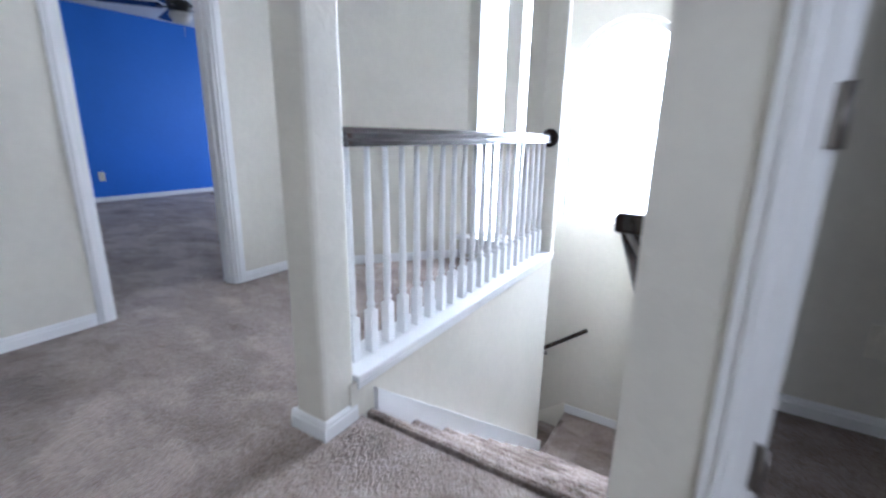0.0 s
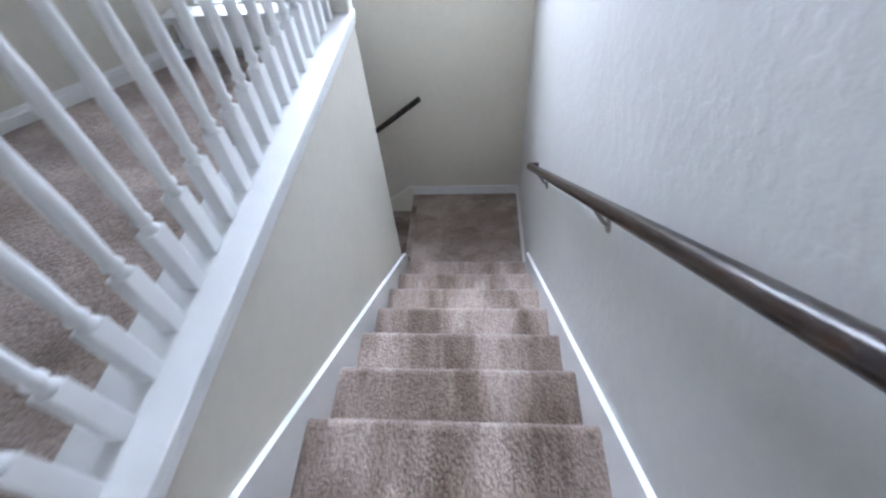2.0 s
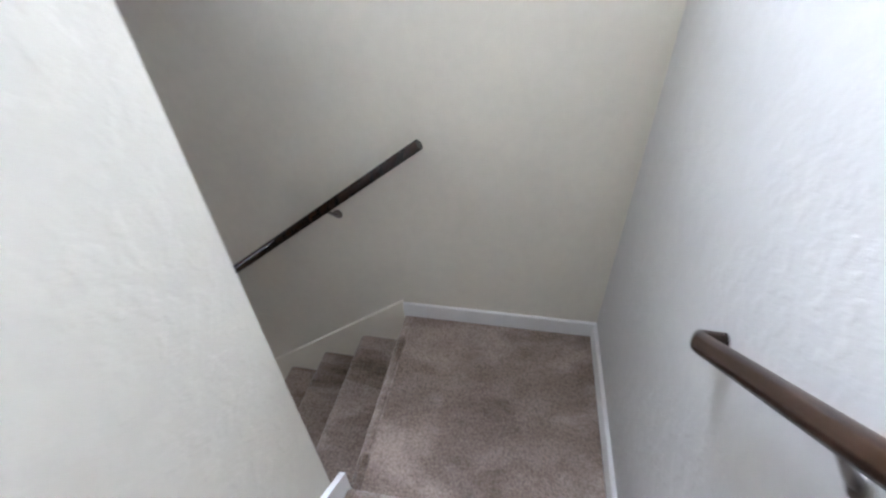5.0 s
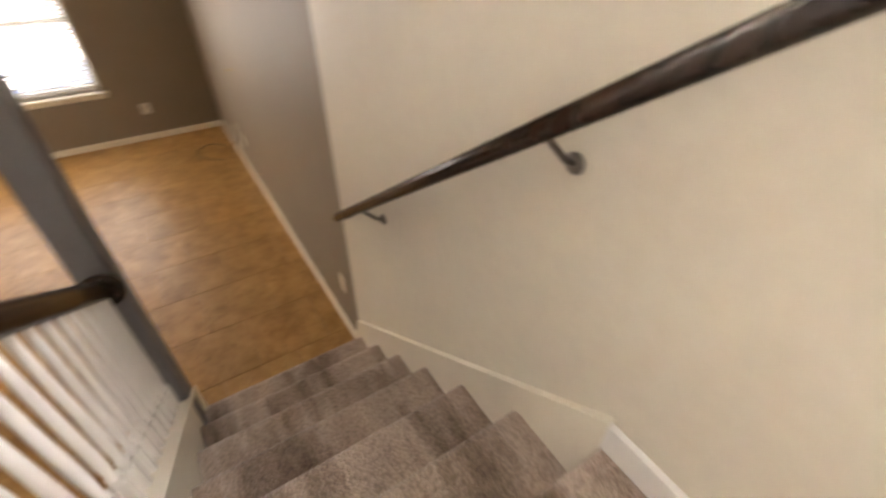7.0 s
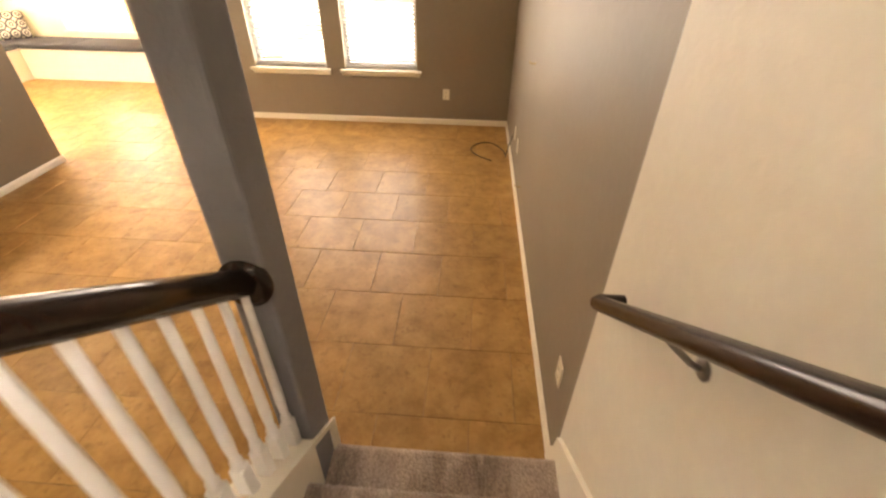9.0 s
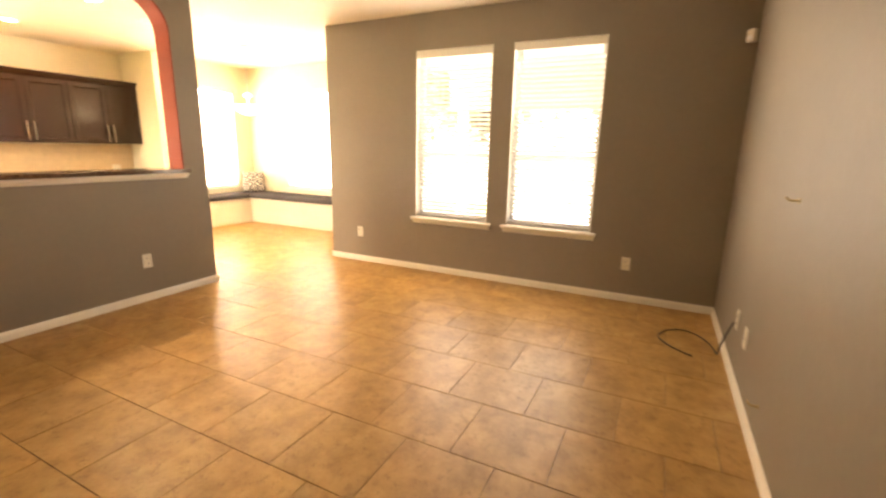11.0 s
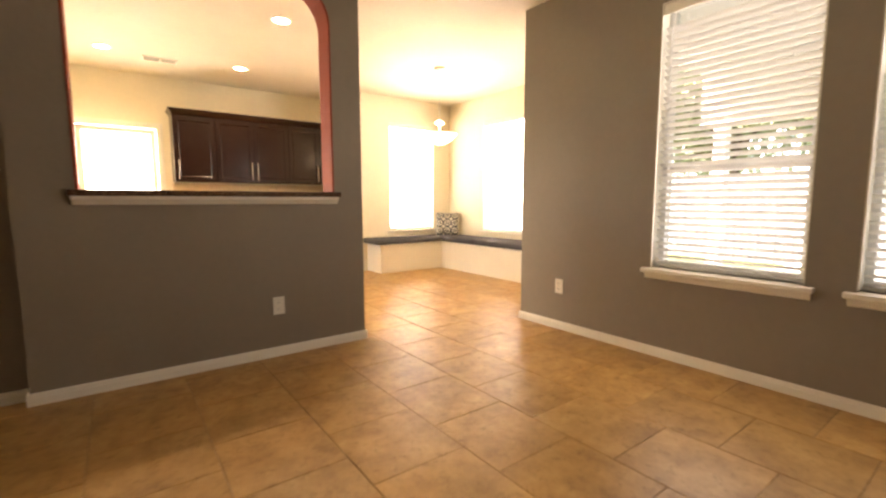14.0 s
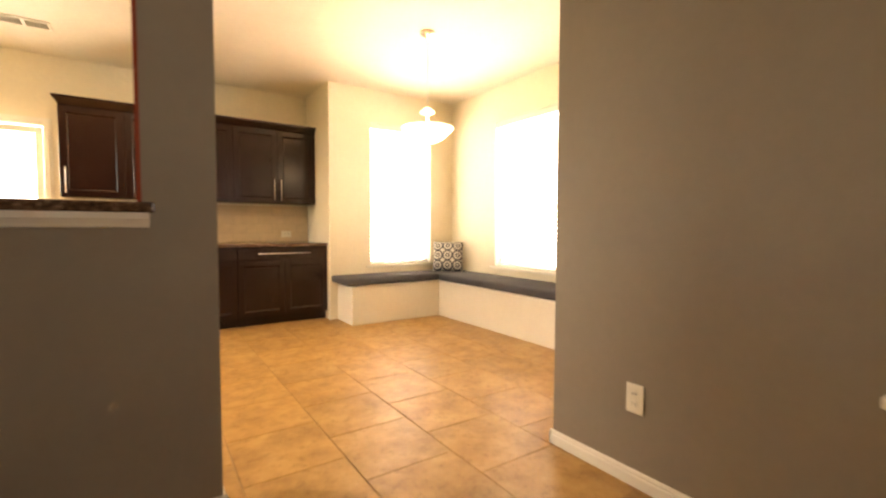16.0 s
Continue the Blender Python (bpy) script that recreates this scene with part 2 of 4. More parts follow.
BOWL = glow_mat("lit_frosted_glass", (1.0, 0.86, 0.62), 0.6)


# ---- building helpers ----
def part(name, bm, mat, parent=None, label=""):
    me = bpy.data.meshes.new(name)
    bmesh.ops.recalc_face_normals(bm, faces=bm.faces)
    bm.to_mesh(me)
    bm.free()
    me.materials.append(mat)
    ob = new(name, me)
    if parent:
        ob.parent = parent
    if label:
        ob["label"] = label
    return ob


def shared(name, like, parent, m):
    """One more object on the mesh of another piece."""
    ob = new(name, like.data)
    ob.parent = parent
    ob.matrix_basis = m
    return ob


def base(name, label, category, group="", m=None, kind=""):
    ob = new(name)
    ob.empty_display_size = 0.1
    if m is not None:
        ob.matrix_basis = m
    return tagged(ob, label, category, group, kind)


def structure(name, bm, mat, label, category):
    return tagged(part(name, bm, mat), label, category, kind="structure")


def put_box(bm, x0, x1, y0, y1, z0, z1, bevel=0.0):
    x0, x1, y0, y1, z0, z1 = min(x0, x1), max(x0, x1), min(y0, y1), max(y0, y1), min(z0, z1), max(z0, z1)
    r = bmesh.ops.create_cube(bm, size=1, matrix=Matrix.LocRotScale(((x0 + x1) / 2, (y0 + y1) / 2, (z0 + z1) / 2), None, (x1 - x0, y1 - y0, z1 - z0)))
    if bevel:
        es = list({e for v in r["verts"] for e in v.link_edges})
        bmesh.ops.bevel(bm, geom=es, offset=bevel, segments=2, affect="EDGES", profile=0.5)
    return r["verts"]


def boxes(*bs, bevel=0.0):
    bm = bmesh.new()
    for b in bs:
        put_box(bm, *b, bevel=bevel)
    return bm


def prism(points, axis, a, b, bm=None):
    """A polygon in the plane across axis, drawn out from a to b. Points are (x, y), (x, z) or (y, z)."""
    bm = bm or bmesh.new()
    def at(p, d):
        return {"x": (d, p[0], p[1]), "y": (p[0], d, p[1]), "z": (p[0], p[1], d)}[axis]
    va = [bm.verts.new(at(p, a)) for p in points]
    vb = [bm.verts.new(at(p, b)) for p in points]
    n = len(points)
    fs = [bm.faces.new(va), bm.faces.new(vb[::-1])]
    for i in range(n):
        bm.faces.new((va[i], va[(i + 1) % n], vb[(i + 1) % n], vb[i]))
    for f in fs:
        f.normal_update()
    if n > 4:
        bmesh.ops.triangulate(bm, faces=fs)
    return bm


def tube(points, r, seg=12, bm=None, flat=1.0):
    """A round bar through the points."""
    bm = bm or bmesh.new()
    ps = [Vector(p) for p in points]
    rings = []
    for i, p in enumerate(ps):
        d = (ps[min(i + 1, len(ps) - 1)] - ps[max(i - 1, 0)]).normalized()
        up = Vector((0, 0, 1)) if abs(d.z) < 0.98 else Vector((1, 0, 0))
        s = d.cross(up).normalized()
        u = s.cross(d).normalized()
        rr = r[i] if isinstance(r, (list, tuple)) else r
        rings.append([bm.verts.new(p + s * (rr * math.cos(k * math.tau / seg)) + u * (rr * flat * math.sin(k * math.tau / seg))) for k in range(seg)])
    for a, b in zip(rings, rings[1:]):
        for k in range(seg):
            f = bm.faces.new((a[k], a[(k + 1) % seg], b[(k + 1) % seg], b[k]))
            f.smooth = True
    bm.faces.new(rings[0][::-1])
    bm.faces.new(rings[-1])
    return bm


def lathe(profile, seg=24, bm=None, at=(0, 0, 0)):
    """A turned shape from (radius, height) pairs."""
    bm = bm or bmesh.new()
    rings = []
    for r, z in profile:
        rings.append([bm.verts.new((at[0] + r * math.cos(k * math.tau / seg), at[1] + r * math.sin(k * math.tau / seg), at[2] + z)) for k in range(seg)])
    for a, b in zip(rings, rings[1:]):
        for k in range(seg):
            f = bm.faces.new((a[k], a[(k + 1) % seg], b[(k + 1) % seg], b[k]))
            f.smooth = True
    bm.faces.new(rings[0][::-1])
    bm.faces.new(rings[-1])
    return bm


def holed(axis, a, b, u0, u1, z0, z1, holes):
    """A wall across axis from a to b thick, u0 to u1 long, with rectangular holes (hu0, hu1, hz0, hz1) in order along u."""
    bm = bmesh.new()
    def cell(p, q, r, s):
        if q - p > 1e-4 and s - r > 1e-4:
            put_box(bm, *((a, b, p, q, r, s) if axis == "x" else (p, q, a, b, r, s)))
    u = u0
    for h0, h1, hz0, hz1 in sorted(holes):
        cell(u, h0, z0, z1)
        cell(h0, h1, z0, hz0)
        cell(h0, h1, hz1, z1)
        u = h1
    cell(u, u1, z0, z1)
    return bm

# ---- the place: levels and lines ----
F2, C1, C2 = 3.04, 2.66, 5.55
R, GO, GO2 = 0.19, 0.2475, 0.253
ZL = 7 * R
Y1, X0 = -0.893, -0.905          # first nosing over the landing; the landing's own nosing
XW, YG = -6.61, -4.115           # window wall and its end
YP, XE, XJ = -4.417, -5.20, -3.29  # pass-through wall, its end, its jog
XN, YN, YK = -8.36, -7.475, -8.28  # nook walls, kitchen wall
XP = -6.69                       # return wall between nook and kitchen

# ---- walls ----
bm = holed("y", 0, 0.16, -2.47, 0.12, 0, C2, [(-1.11, -0.2, 3.29, 4.935)])
arc = [(-0.655 + 0.455 * math.cos(a), 4.48 + 0.455 * math.sin(a)) for a in [math.pi * k / 20 for k in range(21)]]
prism([(-0.2, 4.935)] + arc[:11], "y", 0, 0.16, bm)
prism(arc[10:] + [(-1.11, 4.935)], "y", 0, 0.16, bm)
structure("wall_stair_end", bm, BEIGE, "beige textured stairwell wall with an arched window", "wall")
structure("wall_living_side", boxes((-6.77, -2.47, 0, 0.16, 0, C1 + 0.4)), GREY, "taupe grey painted living room wall", "wall")
WIN = [(-2.93, -2.09), (-1.885, -1.06)]
structure("wall_window", holed("x", XW - 0.16, XW, YG, 0, 0, C1, [(a, b, 0.61, 2.31) for a, b in WIN]), GREY, "taupe grey wall with two tall windows", "wall")
structure("wall_nook_north", boxes((XN - 0.15, XW - 0.16, YG - 0.002, YG + 0.15, 0, C1)), CREAM, "cream painted nook wall", "wall")
NWW, NWS = (-6.60, -5.55, 0.6, 2.27), (-8.03, -7.18, 0.6, 2.28)
structure("wall_nook_west", holed("x", XN - 0.15, XN, YN - 0.15, YG, 0, C1, [NWW]), CREAM, "cream nook wall with a window above the bench", "wall")
structure("wall_nook_south", holed("y", YN - 0.15, YN, XN, XP, 0, C1, [NWS]), CREAM, "cream nook wall with a window above the bench", "wall")
structure("wall_kitchen_return", boxes((XP - 0.15, XP, YK - 0.15, YN - 0.15, 0, C1)), CREAM, "cream return wall beside the kitchen cabinets", "wall")
structure("wall_kitchen", holed("y", YK - 0.15, YK, XP, -0.86, 0, C1, [(-4.2, -3.36, -0.02, 2.0)]), CREAM, "cream kitchen wall with a glazed door", "wall")
OX0, OX1, OZ0, OZ1 = -4.98, -3.545, 1.06, 2.53
bm = holed("y", YP - 0.18, YP, XE, XJ, 0, C1, [(OX0, OX1, OZ0, OZ1)])
rc = 0.27
c1 = [(OX0 + rc - rc * math.sin(a), OZ1 - rc + rc * math.cos(a)) for a in [math.pi / 2 * k / 10 for k in range(11)]]
c2 = [(OX1 - rc + rc * math.sin(a), OZ1 - rc + rc * math.cos(a)) for a in [math.pi / 2 * k / 10 for k in range(11)]]
prism([(OX0, OZ1)] + c1, "y", YP - 0.18, YP, bm)
prism([(OX1, OZ1)] + c2[::-1], "y", YP - 0.18, YP, bm)
structure("wall_pass_through", bm, GREY, "taupe grey half wall with a rounded pass-through opening", "wall")
structure("wall_living_back", boxes((XJ, -0.86, YP - 0.27, YP - 0.10, 0, C1)), GREY, "taupe grey living room wall set back from the pass-through", "wall")
# rust-red lining of the opening
lin = [(OX0, OZ0 + 0.045)] + c1[::-1] + c2 + [(OX1, OZ0 + 0.045)]
inner = [(OX0 + 0.012, OZ0 + 0.045)] + [(x + 0.012 * (1 - (x - OX0) / rc), z - 0.012) for x, z in c1[::-1]] + [(x - 0.012 * (1 - (OX1 - x) / rc), z - 0.012) for x, z in c2] + [(OX1 - 0.012, OZ0 + 0.045)]
bm = bmesh.new()
va = [[bm.verts.new((x, y, z)) for x, z in pts] for pts in (lin, inner) for y in (YP + 0.003, YP - 0.183)]
for i in range(len(lin) - 1):
    for a, b in ((0, 1), (1, 3), (3, 2), (2, 0)):
        bm.faces.new((va[a][i], va[a][i + 1], va[b][i + 1], va[b][i]))
structure("trim_pass_through", bm, RUST, "rust-red painted lining of the pass-through opening", "trim")

# stair walls
structure("wall_stair_side", boxes((0, 0.12, -3.06, 0, 0, C2)), WHITE_WALL, "pale stairwell wall with coarse knockdown texture", "wall")
structure("wall_stair_inner", boxes((-1.0, -0.86, YP - 0.10, -0.94, 0, C1), (-1.0, -0.86, -3.0, -0.94, C1, F2 + 0.14)), BEIGE, "beige wall between stairs and living room", "wall")
structure("wall_well_side", boxes((-1.37, -1.25, -0.78, 0, 2.98, C2)), BEIGE, "beige wall of the stairwell", "wall")
structure("ceiling_stair_soffit", boxes((-2.3, -1.25, -0.95, 0, 2.98, 3.04)), CEIL_UP, "white soffit over the lower stairs", "ceiling")
structure("wall_soffit_drop", boxes((-2.42, -2.3, -0.95, 0, C1, 3.04)), GREY, "grey header at the foot of the stairs", "wall")
# upstairs walls
structure("wall_hall_door", holed("y", -3.18, -3.06, 0, 2.0, F2, C2, [(0.205, 1.02, F2 - 0.01, F2 + 2.06)]), BEIGE, "beige hall wall with an open doorway", "wall")
structure("wall_side_room", boxes((0.12, 2.0, -2.07, -1.95, F2, C2)), BEIGE, "beige wall of the small room off the hall", "wall")
structure("wall_hall_east", boxes((2.0, 2.12, -5.7, -1.95, F2, C2)), BEIGE, "beige hall wall", "wall")
structure("wall_hall_back", boxes((-2.62, 2.0, -5.7, -5.58, F2, C2)), BEIGE, "beige hall wall", "wall")
structure("wall_hall_west", holed("x", -2.62, -2.5, -5.58, -1.83, F2, C2, [(-3.06, -2.35, F2 - 0.01, F2 + 2.05)]), BEIGE, "beige hall wall with the doorway to the blue room", "wall")
structure("wall_loft_angle", prism([(-2.5, -1.92), (-1.61, -0.90), (-1.61, -0.75), (-2.62, -1.86)], "z", F2, C2), BEIGE, "beige loft wall set at an angle", "wall")
structure("wall_loft_window", holed("y", -0.90, -0.75, -1.61, -0.99, F2, C2, [(-1.53, -1.13, F2 + 0.2, 5.25)]), BEIGE, "beige loft wall with a tall bright window", "wall")
structure("column_loft", boxes((-0.99, -0.86, -0.97, -0.90, F2 + 0.14, C2), bevel=0.008), BEIGE, "beige drywall column at the end of the balustrade", "column")
structure("column_stair_head", boxes((-1.005, -0.87, -3.11, -2.97, F2, C2), bevel=0.015), BEIGE, "square drywall column at the head of the stairs", "column")
structure("wall_blue", boxes((-7.22, -7.1, -4.1, 2.1, F2, C2)), BLUE, "saturated blue bedroom wall", "wall")
structure("wall_blue_south", boxes((-7.1, -2.62, -4.1, -3.98, F2, C2)), BEIGE, "beige bedroom wall", "wall")
structure("wall_blue_north", holed("y", 2.0, 2.12, -7.1, -1.37, F2, C2, [(-5.6, -4.0, 3.6, 5.0)]), BEIGE, "beige bedroom wall with a window", "wall")
structure("wall_blue_east", boxes((-2.62, -2.5, -1.83, 2.0, F2, C2)), BEIGE, "beige bedroom wall", "wall")
# floors and ceilings
structure("floor_upper", boxes((-7.22, -1.0, -5.7, -0.95, C1 + 0.02, F2), (-1.0, 2.12, -5.7, -2.951, C1 + 0.02, F2), (0.06, 2.12, -2.951, -1.95, C1 + 0.02, F2), (-7.22, -2.5, -0.95, 2.12, C1 + 0.02, F2)), CARPET, "taupe cut-pile carpet with vacuum marks", "carpet")
structure("ceiling_lower", boxes((XN - 0.15, -1.0, YK - 0.15, -0.95, C1, C1 + 0.015), (XW - 0.16, -2.42, -0.95, 0, C1, C1 + 0.015), (-1.0, 2.12, YK - 0.15, -2.95, C1, C1 + 0.015)), CEIL, "warm off-white textured ceiling", "ceiling")
structure("ceiling_upper", boxes((-7.22, 2.12, -5.7, 2.12, C2, C2 + 0.1)), CEIL_UP, "white textured ceiling", "ceiling")
structure("roof_lower", boxes((XN - 0.15, -7.22, YK - 0.15, -3.9, C1 + 0.02, C1 + 0.1), (-7.22, 0.1, YK - 0.15, -5.7, C1 + 0.02, C1 + 0.1)), CEIL_UP, "low roof over the nook and kitchen", "roof")

# ---- stairs ----
def step_profile(run, rise, depth):
    """Side view of a carpeted step from its nosing back: s runs up the stair, z up."""
    r = 0.036
    pts = [(0.045, -rise - 0.02)]
    pts += [(0.042, -2 * r - 0.01)]
    pts += [(r - r * math.cos(a), -r + r * math.sin(a)) for a in [-1.2 + (1.2 + math.pi / 2) * k / 7 for k in range(8)]]
    pts += [(run * 0.55 + 0.03, -0.004), (run + 0.03, -0.009 if run > 0.1 else 0), (run + 0.03, -depth)]
    return pts


upper = base("upper_stairs", "straight upper flight of carpeted stairs", "stairs")
for k in range(1, 9):
    y, z = Y1 - (k - 1) * GO, ZL + k * R
    part("step", prism([(y - s, z + h) for s, h in step_profile(GO, R, 0.3)], "x", -0.842, -0.018), STAIR_UP, upper)
y, z = Y1 - 8 * GO, F2
part("step", prism([(y - s, z + h) for s, h in step_profile(0.02, R, 0.3)], "x", -0.86, 0), STAIR_UP, upper)
structure("landing", boxes((X0 + 0.05, 0, -0.93, 0, ZL - 0.25, ZL)), CARPET, "taupe carpeted stair landing", "landing")
lower = base("lower_stairs", "lower flight of carpeted stairs down from the landing", "stairs")
part("step", prism([(X0 - 0.0 + s, ZL + h) for s, h in step_profile(0.02, R, 0.25)], "y", -0.915, 0), STAIR_LOW, lower)
for k in range(1, 7):
    x, z = X0 - k * GO2, ZL - k * R
    part("step", prism([(x + s, z + h) for s, h in step_profile(GO2, R, max(R - 0.005, min(z, 0.3)))], "y", -0.908, -0.018), STAIR_LOW, lower)
# skirts along the flights, baseboards of the landing
SL, SL2 = R / GO, R / GO2
ya, yb = -0.888, Y1 - 8 * GO - 0.01
def skirt_u(d):
    return [(ya, ZL + R + d - SL * (ya - Y1)), (ya, ZL + 0.004), (ya - 0.15, ZL + 0.004), (yb, F2 - 0.34), (yb, F2 + d + 0.005)]
for xa, xb, t in ((-0.018, 0.0, "outer"), (-0.86, -0.842, "inner")):
    structure("baseboard_stair_" + t, prism(skirt_u(0.075), "x", xa, xb), TRIM, "white painted stair skirt board", "skirt board")
xa, xb = X0 + 0.005, X0 - 6 * GO2 - 0.11
structure("baseboard_lower_stair", prism([(xa, ZL + 0.1), (-2.45, ZL + 0.115 + SL2 * (-2.45 - xa)), (-2.465, 0.2), (xb, 0.066), (xb, 0.004), (xb + 0.2, 0.004), (xa, ZL - 0.25)], "y", -0.018, 0), TRIM_WARM, "white painted stair skirt board", "skirt board")
structure("baseboard_landing", boxes((X0 + 0.005, 0, -0.016, 0, ZL, ZL + 0.085), (-0.016, 0, -0.888, -0.016, ZL, ZL + 0.085), bevel=0.003), TRIM, "white painted baseboard of the landing", "baseboard")
# low wall on the open side of the lower flight
za = lambda x: ZL + 0.13 + SL2 * (x - X0)
structure("wall_lower_curb", prism([(-1.0, 0), (-1.0, za(-1.0)), (-2.40, za(-2.40)), (-2.40, 0)], "y", -1.01, -0.912), TRIM_WARM, "white closed stringer wall beside the lower stairs", "stringer")
structure("trim_lower_cap", prism([(-0.99, za(-0.99)), (-0.99, za(-0.99) + 0.028), (-2.385, za(-2.385) + 0.028), (-2.385, za(-2.385))], "y", -1.03, -0.898), TRIM_WARM, "white sloping cap under the balusters", "trim")
structure("trim_lower_return", prism([(-2.385, za(-2.385) + 0.026), (-2.385, 0.004), (-2.435, 0.004), (-2.435, za(-2.435) + 0.026)], "y", -0.908, -0.899), TRIM_WARM, "white end of the stringer trim", "trim")
structure("column_stair_foot", boxes((-2.41, -2.26, -1.018, -0.909, 0, C1), bevel=0.012), STEEL_GREY, "blue-grey painted column at the foot of the stairs", "column")
# cap of the balustrade wall
structure("trim_upper_cap", boxes((-1.03, -0.848, -2.97, -0.925, F2 + 0.142, F2 + 0.166), (-0.86, -0.853, -2.97, -0.928, F2 + 0.112, F2 + 0.128), (-0.86, -0.85, -2.97, -0.926, F2 + 0.128, F2 + 0.142), (-1.012, -1.0, -2.97, -0.97, F2, F2 + 0.142), bevel=0.004), TRIM, "white moulded cap of the balustrade wall", "trim")


# ---- balustrades ----
def baluster_mesh(h, block=0.165):
    """Square foot, turned collar and a slender tapered shaft."""
    bm = bmesh.new()
    put_box(bm, -0.019, 0.019, -0.019, 0.019, -0.01, block, bevel=0.003)
    k = block
    lathe([(0.0188, k), (0.0125, k + 0.007), (0.0125, k + 0.013), (0.017, k + 0.02), (0.017, k + 0.026), (0.012, k + 0.034), (0.0155, k + 0.1), (0.0155, k + 0.14), (0.0118, h * 0.75), (0.0105, h)], 12, bm)
    return bm


RAILZ = 4.03
guard = base("upper_balustrade", "white turned balusters under a dark wooden handrail", "balustrade")
first = part("baluster", baluster_mesh(RAILZ - 0.06 - F2 - 0.166), TRIM, guard)
N = 20
for i in range(N):
    m = pose(-0.942, -2.894 + i * 0.0985, F2 + 0.166)
    if i == 0:
        first.matrix_basis = m
    else:
        shared("baluster", first, guard, m)
bm = prism([(-0.957, RAILZ - 0.062), (-0.897, RAILZ - 0.062), (-0.892, RAILZ - 0.045), (-0.898, RAILZ - 0.036), (-0.895, RAILZ - 0.02), (-0.907, RAILZ - 0.004), (-0.927, RAILZ), (-0.947, RAILZ - 0.004), (-0.959, RAILZ - 0.02), (-0.956, RAILZ - 0.036), (-0.962, RAILZ - 0.045)], "y", -2.97, -0.985)
part("handrail", bm, DARKWOOD, guard, "dark stained moulded handrail")
part("rosette", tube([(-0.927, -0.968, RAILZ - 0.03), (-0.927, -0.978, RAILZ - 0.03), (-0.927, -0.99, RAILZ - 0.03)], [0.062, 0.062, 0.045], 24), DARKWOOD, guard, "round dark wooden rosette")

guard2 = base("lower_balustrade", "white turned balusters under a sloping dark handrail", "balustrade")
h2 = 0.71
first2 = None
for i in range(15):
    x = -2.235 + i * 0.0812
    m = pose(x, -0.963, za(x) + 0.024)
    if first2 is None:
        first2 = part("baluster", baluster_mesh(h2, 0.13), TRIM, guard2)
        first2.matrix_basis = m
    else:
        shared("baluster", first2, guard2, m)
zr = lambda x: 1.178 + 0.705 * (x + 2.26)
part("handrail", tube([(x, -0.963, zr(x)) for x in (-2.275, -1.9, -1.4, -0.99)], 0.036, 16), DARKWOOD, guard2, "dark stained round handrail")
part("rosette", tube([(-2.262, -0.963, zr(-2.262)), (-2.25, -0.963, zr(-2.26)), (-2.238, -0.963, zr(-2.26))], [0.07, 0.07, 0.05], 24), DARKWOOD, guard2, "round dark wooden rosette")


def wall_rail(name, pts, brackets, label):
    rail = base(name, label, "handrail")
    part("bar", tube(pts, 0.02, 16), DARKWOOD, rail)
    for wall_pt, rail_pt in brackets:
        w, r = Vector(wall_pt), Vector(rail_pt)
        out = (Vector((r.x, r.y, w.z)) - w)
        bm = tube([w, w + out.normalized() * 0.004, w + out.normalized() * 0.008], [0.021, 0.021, 0.014], 16)
        tube([w + out * 0.05, w + out * 0.35 + Vector((0, 0, (r.z - w.z) * 0.2)), w + out * 0.85 + Vector((0, 0, (r.z - w.z) * 0.8)), r], 0.0065, 8, bm)
        part("bracket", bm, SATIN, rail, "satin nickel rail bracket")
    return rail


def r1(y):
    return 2.284 + 0.716 * (-0.82 - y)


xr = -0.052
upper_rail = wall_rail("stair_handrail", [(-0.002, -0.83, r1(-0.83)), (xr + 0.01, -0.825, r1(-0.825)), (xr, -0.85, r1(-0.85)), (xr, -2.0, r1(-2.0)), (xr, -2.85, r1(-2.85)), (xr, -3.0, r1(-3.0))],
          [((-0.002, y, r1(y) - 0.085), (xr, y, r1(y) - 0.02)) for y in (-1.14, -1.99, -3.0)], "round dark brown handrail on the stairwell wall")

zt = r1(-3.0) - 0.004
part("end_return", boxes((xr - 0.02, -0.002, -3.036, -2.994, zt - 0.02, zt + 0.022), bevel=0.007), DARKWOOD, upper_rail, "squared end returned to the wall")


def r2(x):
    return 2.286 + 0.734 * (x + 0.741)


wall_rail("stair_handrail", [(-0.745, -0.08, r2(-0.745)), (-1.5, -0.08, r2(-1.5)), (-2.29, -0.08, r2(-2.29)), (-2.32, -0.062, r2(-2.32)), (-2.325, -0.002, r2(-2.325))],
          [((x, -0.002, r2(x) - 0.085), (x, -0.08, r2(x) - 0.02)) for x in (-1.14, -1.97)], "round dark brown handrail on the wall beside the lower stairs")

# ---- baseboards ----
def baseboard(name, x0, y0, x1, y1, z, mat, into):
    """A board with a moulded top along a wall from one point to another; into: the way out of the wall."""
    d = Vector((x1 - x0, y1 - y0, 0))
    n = Vector((*into, 0)).normalized()
    prof = [(0, 0), (0.014, 0), (0.014, 0.042), (0.010, 0.049), (0.011, 0.055), (0.005, 0.065), (0, 0.065)]
    bm = bmesh.new()
    a = [bm.verts.new(Vector((x0, y0, z + h)) + n * o) for o, h in prof]
    b = [bm.verts.new(Vector((x1, y1, z + h)) + n * o) for o, h in prof]
    bm.faces.new(a)
    bm.faces.new(b[::-1])
    for i in range(len(prof)):
        j = (i + 1) % len(prof)
        bm.faces.new((a[i], a[j], b[j], b[i]))
    return structure(name, bm, mat, "white painted moulded baseboard", "baseboard")


